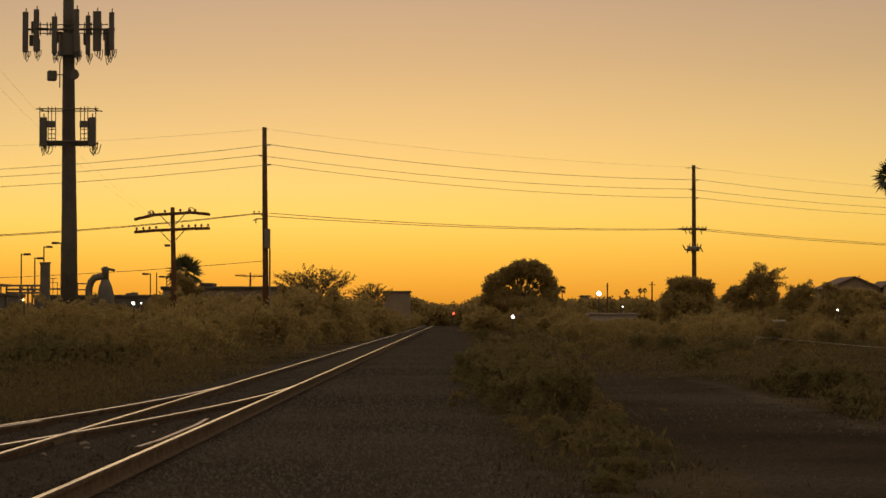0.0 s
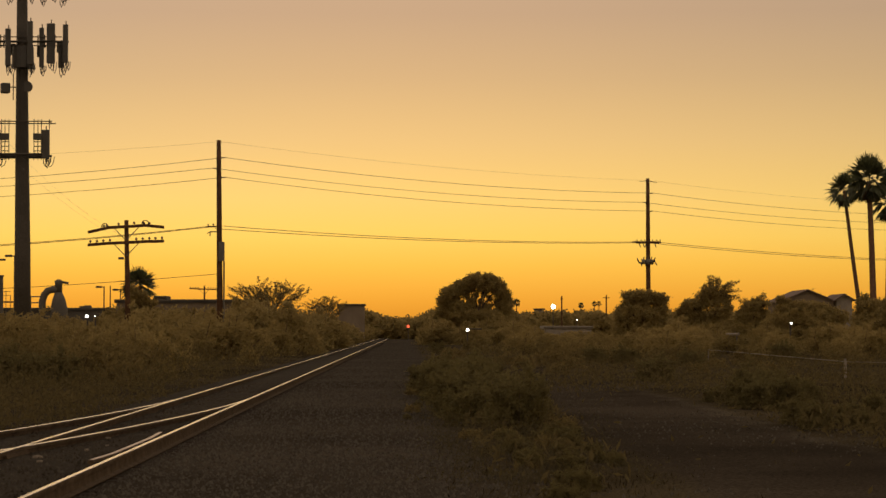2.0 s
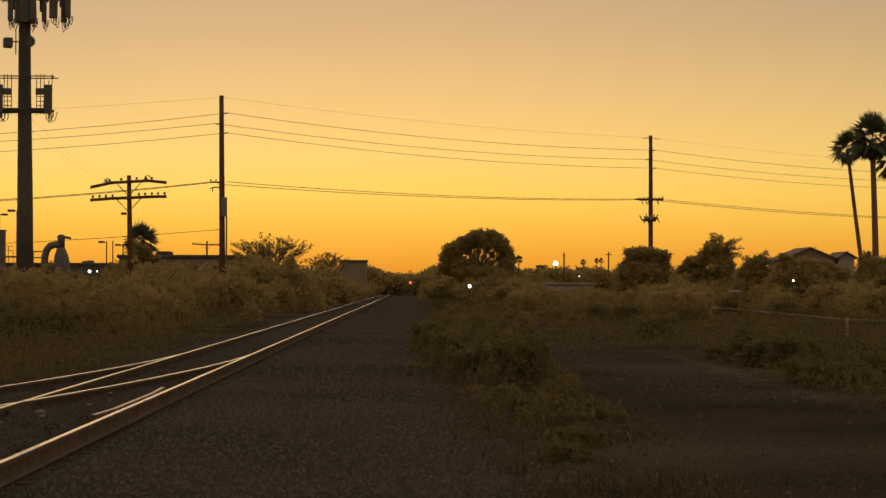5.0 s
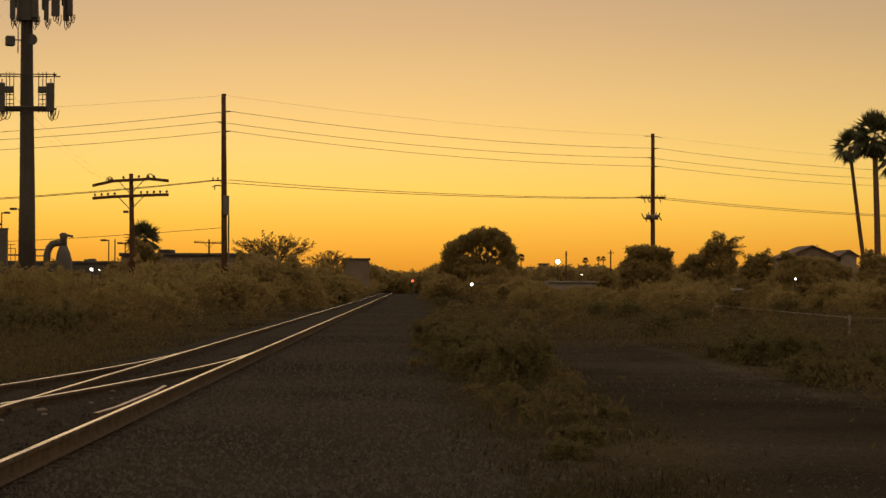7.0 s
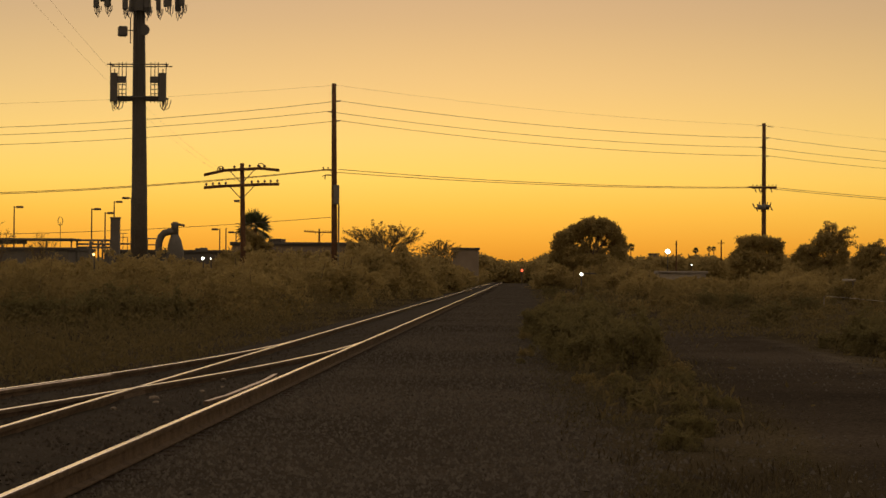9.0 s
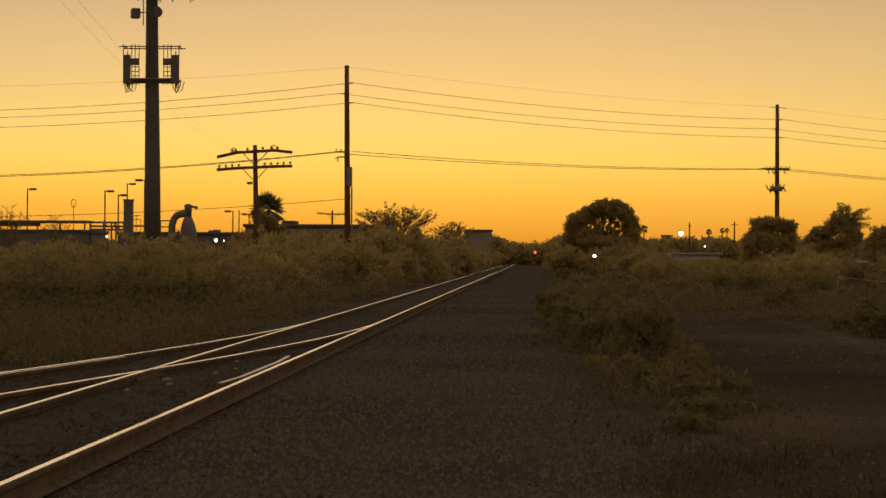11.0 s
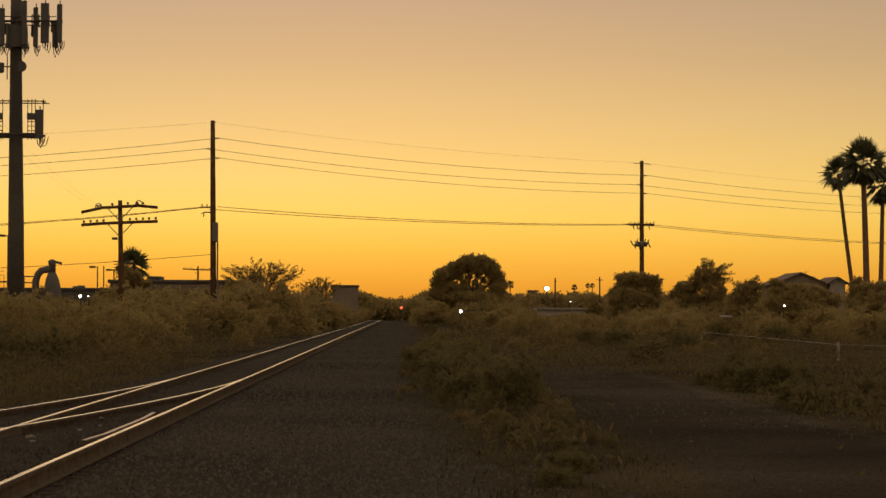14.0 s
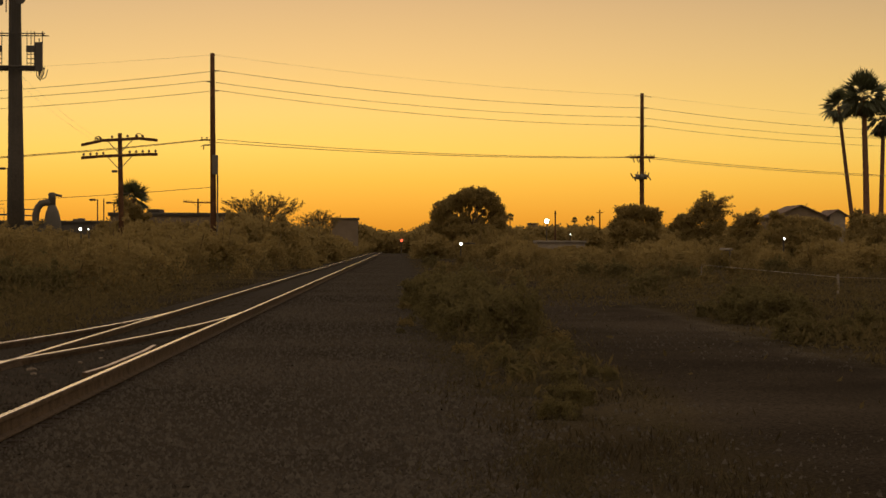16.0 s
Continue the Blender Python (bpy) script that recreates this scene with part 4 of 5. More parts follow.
tree("scrub_tree", (22.38, 175.0, 0), 1.4, 0.13,
     lobes_of(1338, 175, [(1338, 496, 15, 11), (1325, 504, 14, 12), (1356, 502, 15, 11), (1305, 517, 18, 10), (1345, 526, 34, 26), (1290, 527, 12, 9), (1300, 545, 30, 18), (1340, 562, 60, 20)]),
     "ragged dark scrub tree with a feathery top", 23, LEAF_DARK, 180, 32, 0.10, 0.08,
     tips_of(1338, 175, (1346, 502), [(1327, 481), (1335, 473), (1343, 466), (1352, 470), (1358, 478), (1372, 481), (1384, 478), (1380, 488), (1387, 499), (1381, 510)]))
tree("scrub_tree", (24.85, 170.0, 0), 1.2, 0.10,
     lobes_of(1415, 170, [(1412, 519, 14, 8), (1428, 517, 14, 7), (1415, 537, 32, 20), (1415, 562, 40, 18)]),
     "low scrub tree with a spiky top", 24, LEAF_DARK, 180, 32, 0.10, 0.08,
     tips_of(1415, 170, (1415, 522), [(1392, 517), (1400, 509), (1410, 507), (1419, 505), (1428, 506), (1436, 500), (1440, 512)]))
tree("scrub_tree", (26.82, 160.0, 0), 1.3, 0.13,
     lobes_of(1505, 160, [(1505, 524, 28, 14), (1478, 526, 26, 11), (1530, 526, 26, 12), (1500, 545, 60, 26), (1560, 540, 26, 18), (1510, 566, 75, 18)]),
     "wide dense scrub tree beside a house", 25, LEAF_DARK, 170, 32, 0.10, 0.08,
     tips_of(1505, 160, (1468, 520), [(1456, 507), (1463, 503), (1470, 502), (1478, 508)]))
tree("scrub_tree", (32.96, 165.0, 0), 1.3, 0.13,
     lobes_of(1640, 165, [(1620, 522, 24, 13), (1660, 518, 28, 14), (1710, 518, 30, 18), (1645, 545, 60, 26), (1650, 570, 75, 18)]),
     "wide dense scrub tree below the palms", 26, LEAF_DARK, 170, 32, 0.10, 0.08,
     tips_of(1640, 165, (1612, 516), [(1600, 506), (1608, 502), (1617, 500), (1625, 505)]))


def wispy_tree(name, where, height, width, stems, seed, label, mat, leaf=0.05, tips=5, crown=0.30):
    """A thorny desert tree: stems that arch out into a flat open crown of thin twigs with sparse leaves."""
    rng = np.random.default_rng(seed)
    ob = thing(name, where, label, "tree", "mesquite trees")
    g, pts = Geo(), []
    for i in range(stems):
        a = 2.39996 * i + rng.uniform(-0.4, 0.4)
        lean = ((i + 0.5) / stems) ** 0.6
        tip = np.array([math.cos(a) * width * lean, math.sin(a) * width * lean, height * rng.uniform(0.86, 0.97) * (1 - crown * 0.6 * lean ** 2)])
        mid = np.array([tip[0] * 0.42, tip[1] * 0.42, height * (1 - crown) * rng.uniform(0.75, 0.95)])
        g.tube([(0, 0, -0.1), mid * np.array([0.5, 0.5, 0.5]), mid, tip], [0.08, 0.05, 0.03, 0.008], 4, False)
        for _ in range(tips):
            s = mid + (tip - mid) * rng.uniform(0.15, 1.0)
            e = s + (unit(rng, 1)[0] * np.array([0.9, 0.9, 0.5]) + np.array([math.cos(a) * lean, math.sin(a) * lean, 0.45])) * height * 0.085
            bow = (s + e) / 2 + np.array([0, 0, 0.05])
            g.tube([s, bow, e], [0.014, 0.011, 0.006], 3, False)
            for q in range(7):
                f = (q + 0.6) / 7
                at = s + (e - s) * f
                pts.append(at + rng.normal(size=(2, 3)) * 0.055)
    part("branch_work", g, BARK, ob, "thin arching thorny branches")
    part("foliage", leaves_at("foliage", rng, np.concatenate(pts), leaf, mat, 0.45), mat, ob, "sparse small leaves")
    return ob


wispy_tree("mesquite_tree", (-9.92, 170.0, 0), 5.55, 3.2, 54, 31, "wide mesquite tree with feathery open branches", LEAF_DRY, 0.065, 7)
wispy_tree("mesquite_tree", (-7.35, 215.0, 0), 4.95, 2.0, 40, 32, "low mesquite tree with feathery open branches", LEAF_DRY, 0.065, 6)
wispy_tree("mesquite_tree", (-44.57, 200.0, 0), 6.11, 2.0, 26, 33, "thin bare mesquite tree near the plant", LEAF_DRY, 0.05, 5, 0.5)
wispy_tree("mesquite_tree", (-41.78, 205.0, 0), 5.44, 1.4, 20, 34, "thin bare mesquite tree near the plant", LEAF_DRY, 0.05, 5, 0.5)
wispy_tree("mesquite_tree", (46.6, 274.0, 0), 6.75, 0.9, 16, 35, "thin mesquite tree behind the ridge of a house", LEAF_DRY, 0.08, 5)

# pale shed beside the track, and the far line of trees and roofs
flat_building("trackside_shed", -9.51, -5.97, 330.0, 5.0, 5.32, "pale boxy trackside shed with a dark roof edge", STUCCO)
def gable(parent, x, y, half_w, eave, peak, depth, wall_mat, wall_label):
    """Gabled block: its wall and its two roof slopes with eaves."""
    a, b = y, y + depth
    part("wall", Geo().add([(x - half_w, a, -0.1), (x + half_w, a, -0.1), (x + half_w, a, eave), (x, a, peak - 0.12), (x - half_w, a, eave),
                            (x - half_w, b, -0.1), (x + half_w, b, -0.1), (x + half_w, b, eave), (x, b, peak - 0.12), (x - half_w, b, eave)],
                           [(0, 1, 2, 3, 4), (9, 8, 7, 6, 5), (0, 5, 6, 1), (1, 6, 7, 2), (4, 9, 5, 0), (2, 7, 8, 3), (3, 8, 9, 4)]), wall_mat, parent, wall_label)
    drop = (peak - eave) / half_w * 0.35
    for sgn in (-1, 1):
        ex = x + sgn * (half_w + 0.35)
        part("roof", Geo().add([(x, a - 0.4, peak), (ex, a - 0.4, eave - drop), (ex, b + 0.4, eave - drop), (x, b + 0.4, peak), (x, a - 0.4, peak - 0.12), (ex, a - 0.4, eave - drop - 0.12), (ex, b + 0.4, eave - drop - 0.12), (x, b + 0.4, peak - 0.12)],
                               [(0, 1, 2, 3), (7, 6, 5, 4), (0, 4, 5, 1), (1, 5, 6, 2), (2, 6, 7, 3), (3, 7, 4, 0)]), TILE_ROOF, parent, "shingled roof slope")


house = thing("house", (44.0, 260.0, 0), "stucco house with gabled shingle roof and small white wing", "house")
gable(house, 0.0, 0.0, 2.9, 4.95, 6.15, 10.0, STUCCO, "tan stucco wall")
gable(house, 3.85, -1.0, 0.85, 5.15, 5.66, 8.0, DULL_PAINT, "white painted gable wall")
wd = part("window", Geo().box(-1.0, -0.03, 1.0, 1.2, 0.1, 1.0, 0.02), METAL_SHEET, house)
part("pane", Geo().box(-1.0, -0.07, 1.07, 1.05, 0.06, 0.86, 0.01), GLASS_DARK, wd)
# unidentified pale shape in the field; the tank on legs is a guessed form
tank = thing("pale_object", (22.0, 160.0, 0), "small pale object of unknown kind, built as a tank", "tank")
part("vessel", Geo().tube([(-0.46, 0, 1.36), (-0.40, 0, 1.36), (0.40, 0, 1.36), (0.46, 0, 1.36)], [0.05, 0.11, 0.11, 0.05], 14), DULL_PAINT, tank, smooth=True)
for ix in (-0.28, 0.28):
    part("leg", Geo().box(ix, 0, -0.1, 0.08, 0.26, 1.34, 0.01), GALVANISED, tank)

rng = np.random.default_rng(5)
far_lobes = []
for i in range(330):
    d = rng.uniform(430, 620)
    p = -300 + 2150 * i / 330 + rng.uniform(-8, 8)
    dip = 17 * math.exp(-((p - 788) / 34) ** 2) + (10 if p < 690 else 0)
    q = 530 + dip - 5 * noise.noise((p * 0.03, 1.0, 0.0)) + rng.uniform(-1, 8)
    kk = d / 4200
    zt = EYE + (562 - q) * kk
    w = rng.uniform(10, 26) * kk
    far_lobes.append(((p - 801) * kk, d, zt * 0.5, w, 3.0, zt * 0.52))
far_mesh = leaves_at("far_trees", rng, clumps(rng, far_lobes, 34, 16, 0.35), 0.34, LEAF_DARK, 0.6)
tagged(part("far_trees", far_mesh, LEAF_DARK), "distant dark line of trees along the horizon", "trees", kind="stuff")
for p, q, d, s in ((995, 513, 900, 41), (1109, 518, 1100, 42), (1133, 515, 1300, 43), (1141, 515, 1320, 44)):
    palm(((p - 801) * d / 4200, d, 0), palm_path(p, 0, p, q, d, 0.0), 0.22, s, "tiny distant fan palm on the horizon", 22, 1.9, 8)
for p, q, d in ((1075, 501, 420), (1154, 499, 430)):
    ob = thing("utility_pole", ((p - 801) * d / 4200, d, 0), "distant slim utility pole on the horizon", "utility pole", "distant utility poles")
    hgt = EYE + (562 - q) * d / 4200
    part("pole", Geo().tube([(0, 0, -0.2), (0, 0, hgt)], [0.16, 0.12], 8), POLE_WOOD, ob)
    part("crossarm", Geo().box(0, 0, hgt - 0.6, 1.2 if p > 1100 else 0.5, 0.1, 0.12, 0.01), POLE_WOOD, ob)
flat_building("far_building", 26.17, 27.77, 480.0, 8.0, 6.09, "small distant flat-roofed building", STUCCO)
flat_building("low_building", 15.17, 20.24, 260.0, 8.0, 2.13, "long low pale building beyond the field", DULL_PAINT, 0, DULL_PAINT)

# ---- scrub ----
bush_a = shrub_parts(thing("creosote_bush", (1.54, 62.0, 0), "green-brown creosote bush on dry ground", "bush", "desert bushes"), 51, LEAF_GREEN, 5, 4200, 0.033)
bush_b = shrub_parts(thing("saltbush", (-8.35, 70.0, 0), "dry brown saltbush on dry ground", "bush", "desert bushes"), 52, LEAF_DRY, 5, 4200, 0.033, 0.9, 0.8)
bush_c = shrub_parts(thing("desert_shrub", (-7.36, 110.0, 0), "tall dark desert shrub", "bush", "desert bushes"), 53, LEAF_DARK, 5, 4200, 0.033, 1.0, 0.6)
bush_d = shrub_parts(thing("mesquite_shrub", (-11.03, 140.0, 0), "bushy dark mesquite shrub on dry ground", "bush", "desert bushes"), 54, LEAF_DARK, 5, 4200, 0.033, 1.0, 0.65)
# bearings along which the lit lamps and the barrier stay clear of bushes
LAMP_LINES = ((908, 561, 230), (1482, 549, 150), (243, 537, 184), (41, 531, 180), (803, 555, 330), (1102, 543, 300), (1578, 650, 78), (1500, 618, 88), (1378, 567, 160), (1060, 556, 258), (1100, 556, 258))
rng = np.random.default_rng(8)


def strew(source, count, x_range, y_range, size, keep):
    made = 0
    while made < count:
        x, y = rng.uniform(*x_range), rng.uniform(*y_range)
        if not keep(x, y):
            continue
        s = rng.uniform(*size)
        if any(y < d and abs(801 + 4200 * x / y - p) < 8 + 2900 * s / y and 0.95 * s > EYE + (562 - q) / 4200 * y - 0.15 for p, q, d in LAMP_LINES):
            continue
        copy_thing(source, pose(x, y, -0.03, 0, 0, rng.uniform(0, 360)) @ Matrix.Diagonal((s * rng.uniform(0.9, 1.4), s * rng.uniform(0.9, 1.4), s * rng.uniform(0.8, 1.1), 1)))
        made += 1


for ob in (bush_a, bush_b, bush_c, bush_d):
    ob.scale = (1.0, 1.0, 1.0)
# thick growth left of the track, rising towards the buildings
left_of = lambda x, y: x < -9.5 - 0.012 * y and x > -0.27 * y - 4
strew(bush_d, 46, (-60, -8), (110, 200), (2.0, 2.9), left_of)
strew(bush_b, 34, (-34, -8), (60, 130), (1.5, 2.3), left_of)
strew(bush_b, 24, (-26, -8), (62, 105), (1.6, 2.2), left_of)
strew(bush_a, 30, (-22, -8), (44, 90), (0.9, 1.6), left_of)
strew(bush_c, 30, (-25, -9), (186, 202), (3.5, 4.2), lambda x, y: True)
strew(bush_c, 26, (-44, -24), (190, 204), (2.7, 3.4), lambda x, y: x > -0.235 * y)
strew(bush_c, 14, (-12.8, -6.6), (156, 167), (3.5, 4.2), lambda x, y: -11.9 < x < -7.9)
strew(bush_c, 8, (-9.6, -7.0), (200, 213), (3.4, 4.0), lambda x, y: True)
strew(bush_c, 14, (-13, -7), (196, 250), (2.4, 3.1), lambda x, y: True)
# bank of bushes closing in on the track far off
strew(bush_c, 36, (-24, -7), (125, 330), (2.0, 3.2), lambda x, y: -0.085 * y - 2 < x < -6.6 - 0.004 * y)
strew(bush_c, 24, (-12, -6), (300, 520), (2.4, 3.8), lambda x, y: -0.022 * y - 2 < x < -6.6)
strew(bush_c, 34, (2, 24), (200, 470), (2.0, 3.4), lambda x, y: 2.0 + 0.004 * y < x < 0.06 * y)
strew(bush_c, 12, (-10.5, -6.8), (296, 326), (2.3, 2.9), lambda x, y: True)
strew(bush_c, 22, (12, 24), (222, 256), (1.4, 1.9), lambda x, y: True)
strew(bush_c, 10, (-13, -8.2), (255, 325), (2.2, 3.0), lambda x, y: True)
strew(bush_c, 12, (3, 14), (262, 278), (2.8, 3.9), lambda x, y: True)
# weedy mound on the verge, trailing off towards the near end
mound = lambda x, y: abs(x - 1.45) < 0.55 + 0.012 * (y - 33)
strew(bush_a, 26, (0.5, 2.6), (36, 66), (0.75, 1.2), mound)
strew(bush_a, 20, (0.3, 2.8), (33, 88), (0.35, 0.7), lambda x, y: True)
strew(bush_a, 26, (1.4, 2.6), (22, 37), (0.15, 0.32), lambda x, y: True)
strew(bush_b, 10, (0.6, 3.0), (30, 60), (0.2, 0.4), lambda x, y: True)
strew(bush_a, 18, (-0.1, 0.9), (40, 95), (0.14, 0.4), lambda x, y: True)
strew(bush_b, 8, (0.1, 1.2), (45, 90), (0.12, 0.3), lambda x, y: True)
# low dark shrubs along the far edge of the lane, and one dry one left of the track
strew(bush_a, 7, (7.0, 8.6), (46, 54), (0.75, 1.1), lambda x, y: True)
strew(bush_a, 12, (6.8, 9.5), (34, 72), (0.35, 0.7), lambda x, y: True)
strew(bush_b, 2, (-8.5, -8.0), (78, 82), (0.6, 0.75), lambda x, y: True)
strew(bush_c, 16, (14.4, 20.6), (243, 256), (1.55, 1.85), lambda x, y: True)
# growth round the foot of the telegraph pole
strew(bush_b, 5, (-12.2, -10.7), (91, 95.5), (2.0, 2.12), lambda x, y: True)
strew(bush_d, 3, (-10.5, -9.9), (91, 95.5), (2.4, 2.6), lambda x, y: True)
strew(bush_d, 4, (-12.6, -10.2), (88, 94), (1.9, 2.3), lambda x, y: True)
strew(bush_b, 6, (-13.6, -9.8), (78, 88), (1.2, 1.8), lambda x, y: True)
# and of the utility pole and the tower
strew(bush_d, 6, (-12.4, -10.0), (131, 138), (2.6, 3.1), lambda x, y: True)
strew(bush_d, 8, (-22.6, -19.4), (120, 127), (2.5, 2.9), lambda x, y: True)
# scrub field to the other side
right_of = lambda x, y: x > 0.9 and x < 0.22 * y + 3 and not 2.4 < x < 6.9
strew(bush_a, 44, (0, 50), (46, 190), (0.5, 1.2), right_of)
strew(bush_b, 56, (0, 50), (48, 200), (0.5, 1.3), right_of)
strew(bush_b, 18, (2, 12), (85, 200), (0.5, 1.2), lambda x, y: x > 2)
strew(bush_d, 38, (2, 55), (140, 240), (1.0, 2.2), lambda x, y: 0.02 * y < x < 0.24 * y)
strew(bush_d, 34, (13, 38), (138, 164), (1.6, 2.6), lambda x, y: 0.085 * y < x < 0.215 * y)

# white pipe barrier by the field
barrier = thing("pipe_barrier", (14.43, 78.0, 0), "chalky white pipe barrier with a post", "barrier")
part("post", Geo().tube([(0, 0, -0.2), (0, 0, 0.70)], 0.045, 8), DULL_PAINT, barrier)
bx, by = 14.24, 112.0
part("rail_bar", Geo().tube([(0.0, 0, 0.66 - 0.06), (bx - 14.43, by - 78.0, 0.72)], 0.010, 8), DULL_PAINT, barrier)
part("rail_bar", Geo().tube([(0.0, 0, 0.66 - 0.06), (2.6, -1.0, 0.61 - 0.06)], 0.008, 8), DULL_PAINT, barrier)
part("post", Geo().tube([(bx - 14.43, by - 78.0, -0.2), (bx - 14.43, by - 78.0, 0.67)], 0.022, 8), DULL_PAINT, barrier)

# ---- weeds: low growth that covers the soil on both sides ----
rng = np.random.default_rng(15)


def weed_field(n, x_of, y_near, y_far, tall, allowed):
    y = y_near * (y_far / y_near) ** rng.random(n)
    x = x_of(rng.random(n), y)
    lump = np.array([noise.noise((a * 0.45, b * 0.16, 3.0)) for a, b in zip(x, y)])
    ragged = np.array([1.6 * noise.noise((b * 0.21, 9.0, 1.0)) + 0.9 * noise.noise((b * 0.9, 3.0, 1.0)) for b in y]) + rng.normal(size=n) * 0.35
    keep = allowed(x + ragged, y) & allowed(x, y) & (lump > -0.22)
    x, y, lump = x[keep], y[keep], lump[keep]
    z = rng.random(len(x)) ** 1.4 * tall * (0.45 + 0.9 * np.clip(lump + 0.25, 0, 1)) * np.clip(y / 60, 0.35, 1.3)
    return np.stack([x, y, z + 0.01], 1)


shift = np.vectorize(diverge)
left_weeds = weed_field(100000, lambda f, y: -5.7 - f * (0.22 * y + 4), 26, 320, 0.9, lambda x, y: x < -5.65 - shift(y))
right_weeds = weed_field(80000, lambda f, y: -0.3 + f * (0.24 * y + 4), 22, 230, 0.6, lambda x, y: (x > 0.9) & ~((x > 2.6) & (x < 6.5) & (y < 62) & (rng.random(len(x)) > 0.07)) & (rng.random(len(x)) < np.clip((y - 20) / 16, 0.05, 1.0)))
for weeds, mat, lab in ((left_weeds, WEED, "dry brown weeds beside the railway"), (right_weeds, WEED, "dry weeds and scrub in the field")):
    tagged(part("weeds", leaves_at("weeds", rng, weeds, 0.075, mat, 0.28, 0.9), mat), lab, "weeds", kind="stuff")

# low green weeds along the verge, thick round the mound and in patches nearer
n = 60000
vy = 10.5 * (95.0 / 10.5) ** rng.random(n)
vx = 1.55 + rng.normal(size=n) * (0.42 + 0.006 * vy)
patch = np.array([0.7 * noise.noise((a * 1.3, b * 0.28, 12.0)) + 0.4 * noise.noise((a * 4.0, b * 1.2, 2.0)) for a, b in zip(vx, vy)])
near_patch = np.exp(-((vy - 14.0) / 2.2) ** 2 - ((vx - 1.35) / 0.45) ** 2)
thick = patch + 0.34 * near_patch + 0.35 * np.clip((vy - 22) / 14, 0, 1) + rng.normal(size=n) * 0.08
ok = thick > 0.18
vx, vy, thick = vx[ok], vy[ok], thick[ok]
vz = 0.01 + rng.random(len(vx)) ** 1.6 * np.clip(thick, 0.1, 0.8) * 0.42 * np.clip(vy / 30, 0.4, 1.2)
tagged(part("weeds", leaves_at("weeds", rng, np.stack([vx, vy, vz], 1), 0.026, VERGE, 0.3, 0.9, blades), VERGE), "low olive green weeds along the gravel verge", "weeds", kind="stuff")

# ---- dry grass and ballast stones ----
rng = np.random.default_rng(9)
n = 26000
gx = np.where(rng.random(n) < 0.55, rng.normal(1.7, 0.6, n), rng.uniform(-1.0, 12.0, n))
gy = 10.0 * (75.0 / 10.0) ** rng.random(n)
tuft = np.array([0.6 * noise.noise((x * 1.1, y * 0.45, 2.0)) + 0.6 * noise.noise((x * 3.7, y * 1.9, 5.0)) for x, y in zip(gx, gy)]) + rng.normal(size=n) * 0.10
ok = (tuft > 0.06) & (gx > 0.4) & ((gx < 2.7) | (gx > 6.4) | (tuft > 0.30))
gx, gy = gx[ok], gy[ok]
gx2 = rng.uniform(-14.0, -6.6, 9000)
gy2 = rng.uniform(26.0, 90.0, 9000)
ok2 = (gx2 < -7.4 - np.array([max(0.0, diverge(y)) for y in gy2])) & (np.array([noise.noise((x * 0.5, y * 0.3, 7.0)) for x, y in zip(gx2, gy2)]) > -0.1)
gx, gy = np.concatenate([gx, gx2[ok2]]), np.concatenate([gy, gy2[ok2]])
h = rng.uniform(0.03, 0.11, len(gx))
lean = rng.normal(size=(len(gx), 2)) * 0.35
axis = np.stack([lean[:, 0] * h, lean[:, 1] * h, h], 1) * 0.5
base = np.stack([gx, gy, np.zeros(len(gx))], 1) + axis
wide = np.stack([rng.normal(size=len(gx)) * 0.004 + 0.003, rng.normal(size=len(gx)) * 0.004, np.zeros(len(gx))], 1)
tagged(part("dry_grass", quads("dry_grass", base, axis, wide, GRASS), GRASS), "dry pale grass tufts on gravel", "grass", kind="stuff")

n = 200000
sx = np.where(rng.random(n) < 0.8, rng.uniform(-3.1, 7.4, n), rng.uniform(-8.0, -3.0, n))
sy = 9.0 * (320.0 / 9.0) ** rng.random(n)
sy[:16000] = rng.uniform(-6.0, 9.0, 16000)
clear = (np.abs(sx - RIGHT_RAIL) > 0.1) & (np.abs(sx - LEFT_RAIL) > 0.1)
thin = rng.random(n) < np.clip(1.1 - (sx - 0.2) / 1.6, 0.14, 1.0)
near_enough = (sx < 7.4) & ((sy < 70) | (sx > -3.2))
clear = clear & near_enough
sx, sy = sx[clear & thin], sy[clear & thin]
bed_z = np.where((sx < RIGHT_RAIL - 0.1) & (sx > LEFT_RAIL - 0.4 - shift(sy)), 0.095, np.where(sx < LEFT_RAIL - 0.4 - shift(sy), -0.01, 0.0))


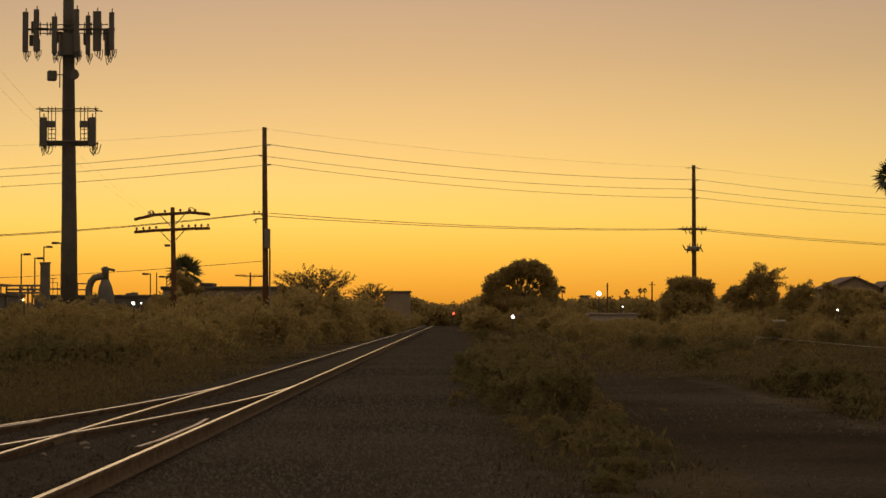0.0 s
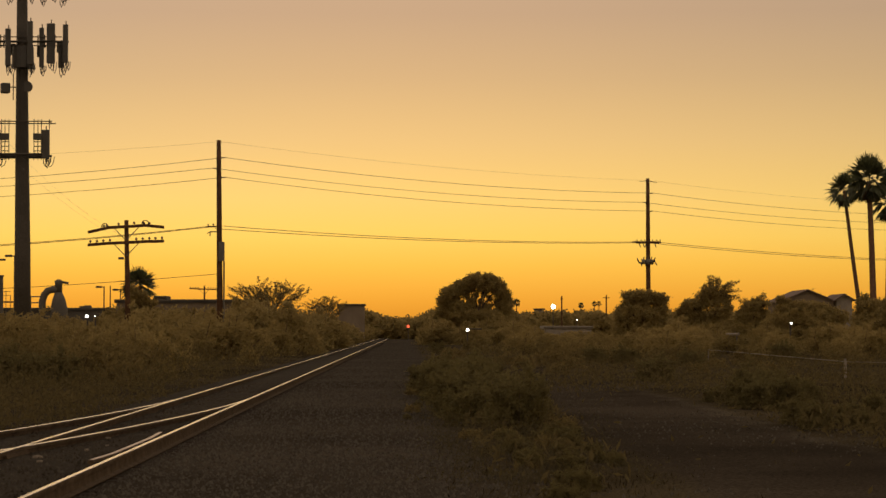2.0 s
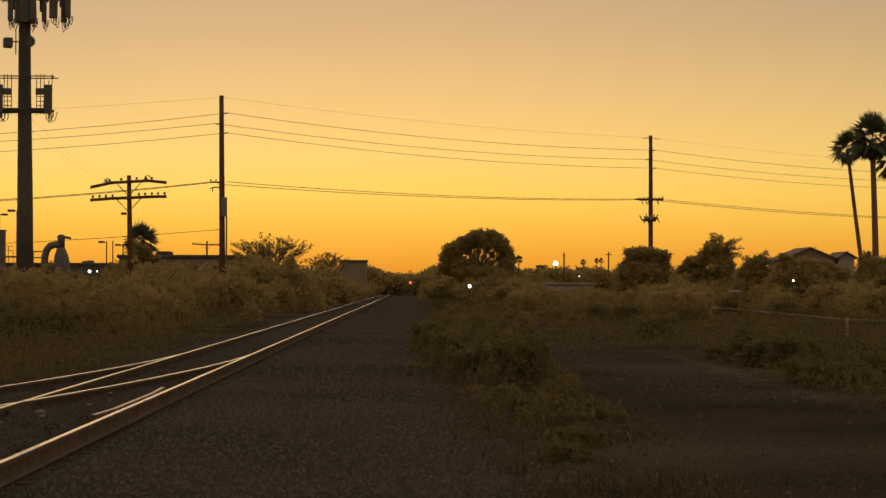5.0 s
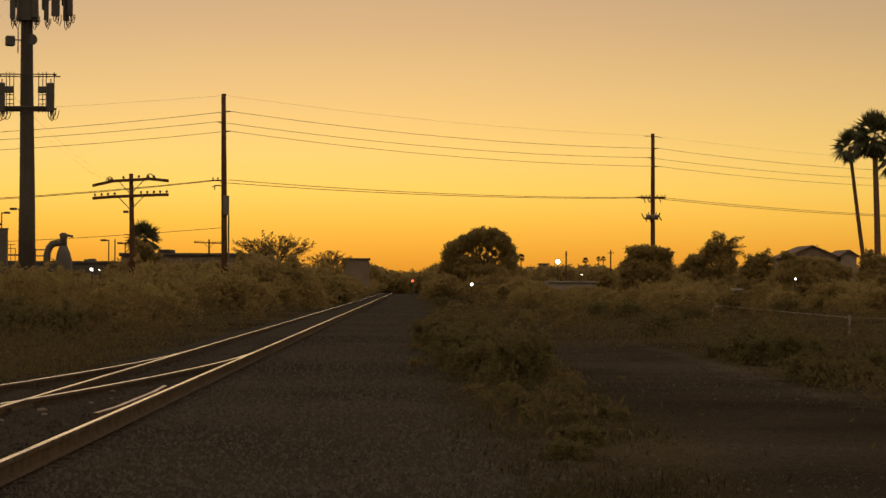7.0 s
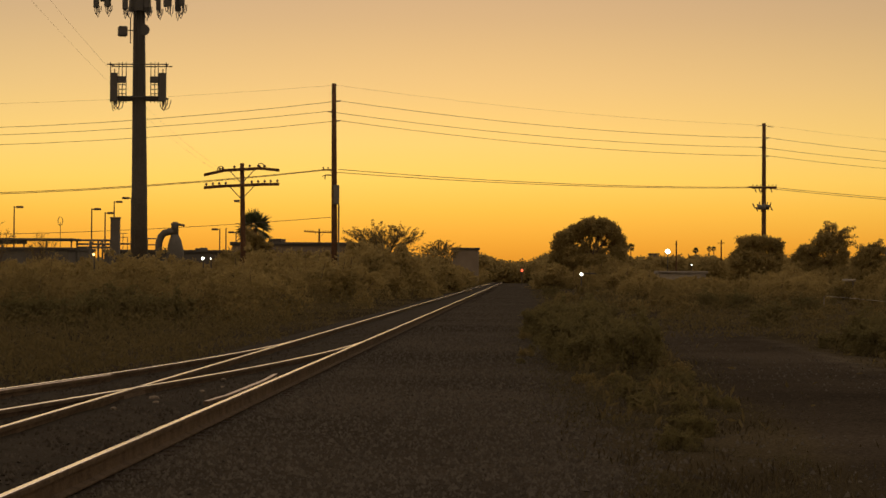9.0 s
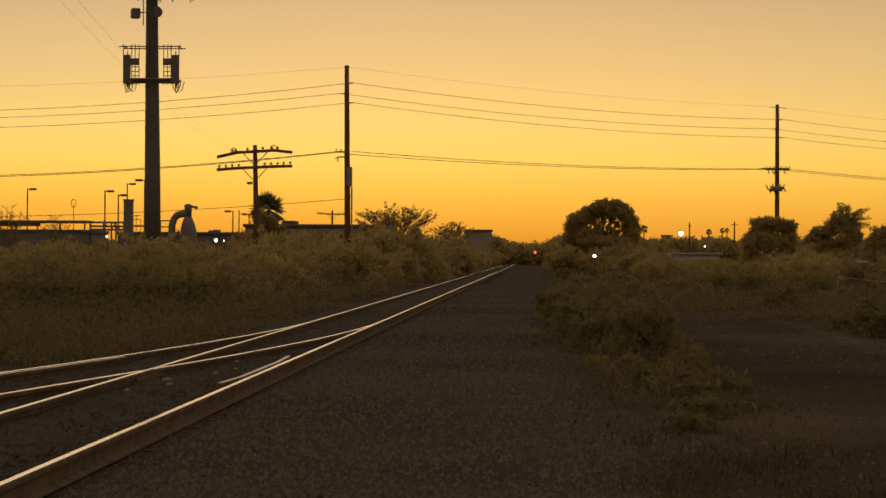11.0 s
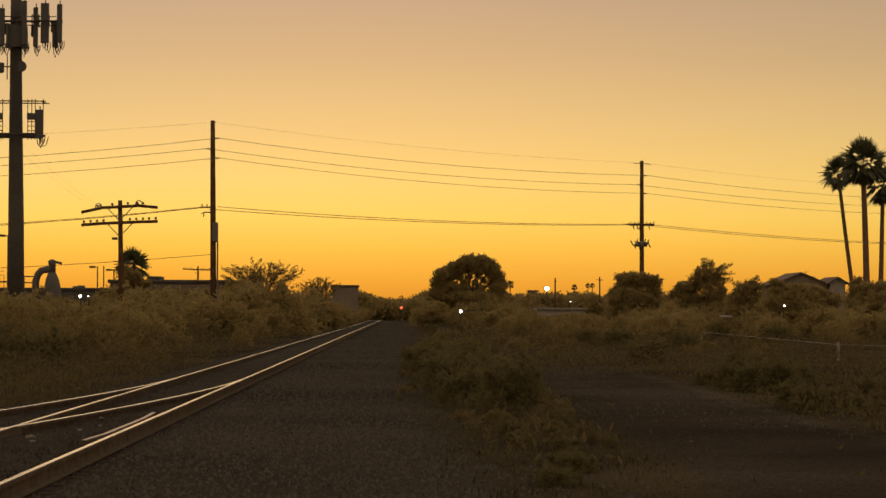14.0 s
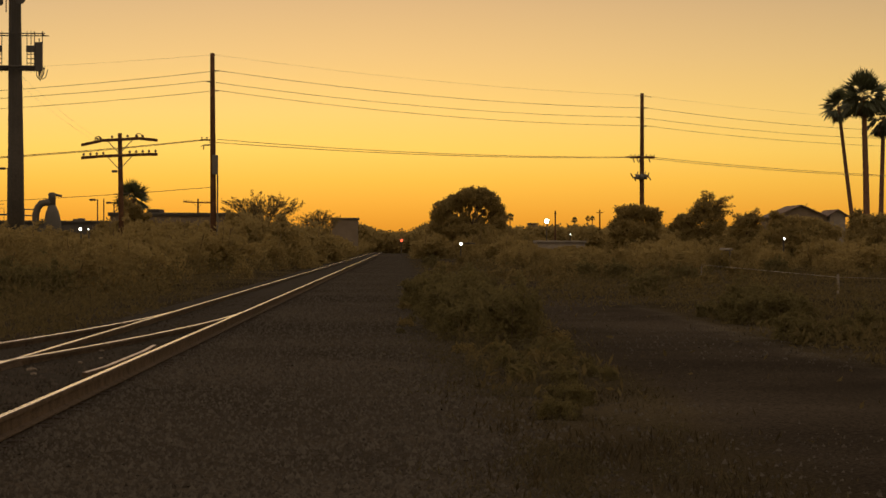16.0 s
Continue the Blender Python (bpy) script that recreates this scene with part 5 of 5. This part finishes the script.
def stones(sx, sy, bed_z, mat, label):
    """Loose crushed stones: five-cornered chips with uneven sides."""
    n = len(sx)
    r = rng.uniform(0.010, 0.022, (n, 1)) * rng.uniform(0.9, 1.6, (n, 1))
    octa = np.array([(1, 0, -0.5), (0, 1, -0.5), (-1, 0, -0.5), (0, -1, -0.5), (0, 0, 0.9)], float)
    spin = rng.uniform(0, 2 * math.pi, n)
    shape = (octa[None] * rng.uniform(0.6, 1.3, (n, 5, 1)) + rng.normal(size=(n, 5, 3)) * 0.22) * r[:, :, None]
    cs, sn = np.cos(spin)[:, None], np.sin(spin)[:, None]
    verts = np.stack([shape[:, :, 0] * cs - shape[:, :, 1] * sn + sx[:, None], shape[:, :, 0] * sn + shape[:, :, 1] * cs + sy[:, None], shape[:, :, 2] + 0.35 * r + bed_z[:, None]], 2).reshape(-1, 3)
    tri = np.array([(0, 1, 4), (1, 2, 4), (2, 3, 4), (3, 0, 4)])
    me = bpy.data.meshes.new("ballast_stones")
    me.vertices.add(5 * n)
    me.vertices.foreach_set("co", verts.astype(np.float32).ravel())
    me.loops.add(12 * n)
    me.loops.foreach_set("vertex_index", (tri[None] + 5 * np.arange(n)[:, None, None]).reshape(-1).astype(np.int32))
    me.polygons.add(4 * n)
    me.polygons.foreach_set("loop_start", np.arange(0, 12 * n, 3, dtype=np.int32))
    me.update(calc_edges=True)
    me.materials.append(mat)
    return tagged(part("ballast_stones", me, mat), label, "gravel", kind="stuff")


left_of_rail = sx < RIGHT_RAIL
stones(sx[~left_of_rail], sy[~left_of_rail], bed_z[~left_of_rail], BALLAST, "loose grey crushed stone beside the railway")
stones(sx[left_of_rail], sy[left_of_rail], bed_z[left_of_rail], DARK_STONE, "dark crushed stone between the rails")


def rock(where, size, seed):
    """A broken pale stone: a lumpy faceted block."""
    rk = np.random.default_rng(seed)
    bm = bmesh.new()
    bmesh.ops.create_icosphere(bm, subdivisions=1, radius=1.0)
    for v in bm.verts:
        v.co = v.co * float(rk.uniform(0.7, 1.15))
        v.co.x, v.co.y, v.co.z = v.co.x * size * 1.5, v.co.y * size, v.co.z * size * 0.6
    me = bpy.data.meshes.new("rock")
    bm.to_mesh(me)
    bm.free()
    ob = part("rock", me, STUCCO)
    ob.location = where
    ob.rotation_euler = (0, 0, float(rk.uniform(0, 3)))
    return tagged(ob, "pale broken rock lying on the dark ballast", "rock", "loose rocks between the rails")


for i, (rx, ry, rs) in enumerate(((-4.42, 28.6, 0.05), (-4.25, 27.6, 0.035), (-4.05, 30.2, 0.04), (-3.95, 31.4, 0.03), (-4.5, 26.2, 0.04), (-4.2, 33.5, 0.035))):
    rock((rx, ry, 0.115), rs, 70 + i)

# ---- ties ----
tie_mesh = Geo().box(-0.16, 0, -0.15, 2.28, 0.22, 0.16, 0.012).mesh("tie")
tie_mesh.materials.append(TIE_WOOD)
long_mesh = Geo().box(-0.16, 0, -0.15, 4.08, 0.22, 0.16, 0.012).mesh("tie")
long_mesh.materials.append(TIE_WOOD)
rest = Geo()
for i in range(560):
    y = 6.0 + 0.52 * i
    turnout = 16.0 < y < SWITCH - 8
    mid_x = (RIGHT_RAIL + LEFT_RAIL) / 2
    if i < 260:
        t = part("tie", long_mesh if turnout else tie_mesh, TIE_WOOD, main_track)
        t.location = (mid_x - (0.9 if turnout else 0.0) + random.uniform(-0.03, 0.03), y, random.uniform(-0.012, 0.004))
        t.rotation_euler = (0, 0, random.uniform(-0.012, 0.012))
    else:
        rest.box(mid_x, y, -0.15, 2.6, 0.22, 0.16)
for i in range(124):
    rest.box((RIGHT_RAIL + LEFT_RAIL) / 2, 5.48 - 0.52 * i, -0.15, 2.28, 0.22, 0.16)
tagged(part("far_ties", rest, TIE_WOOD, main_track), kind="stuff")
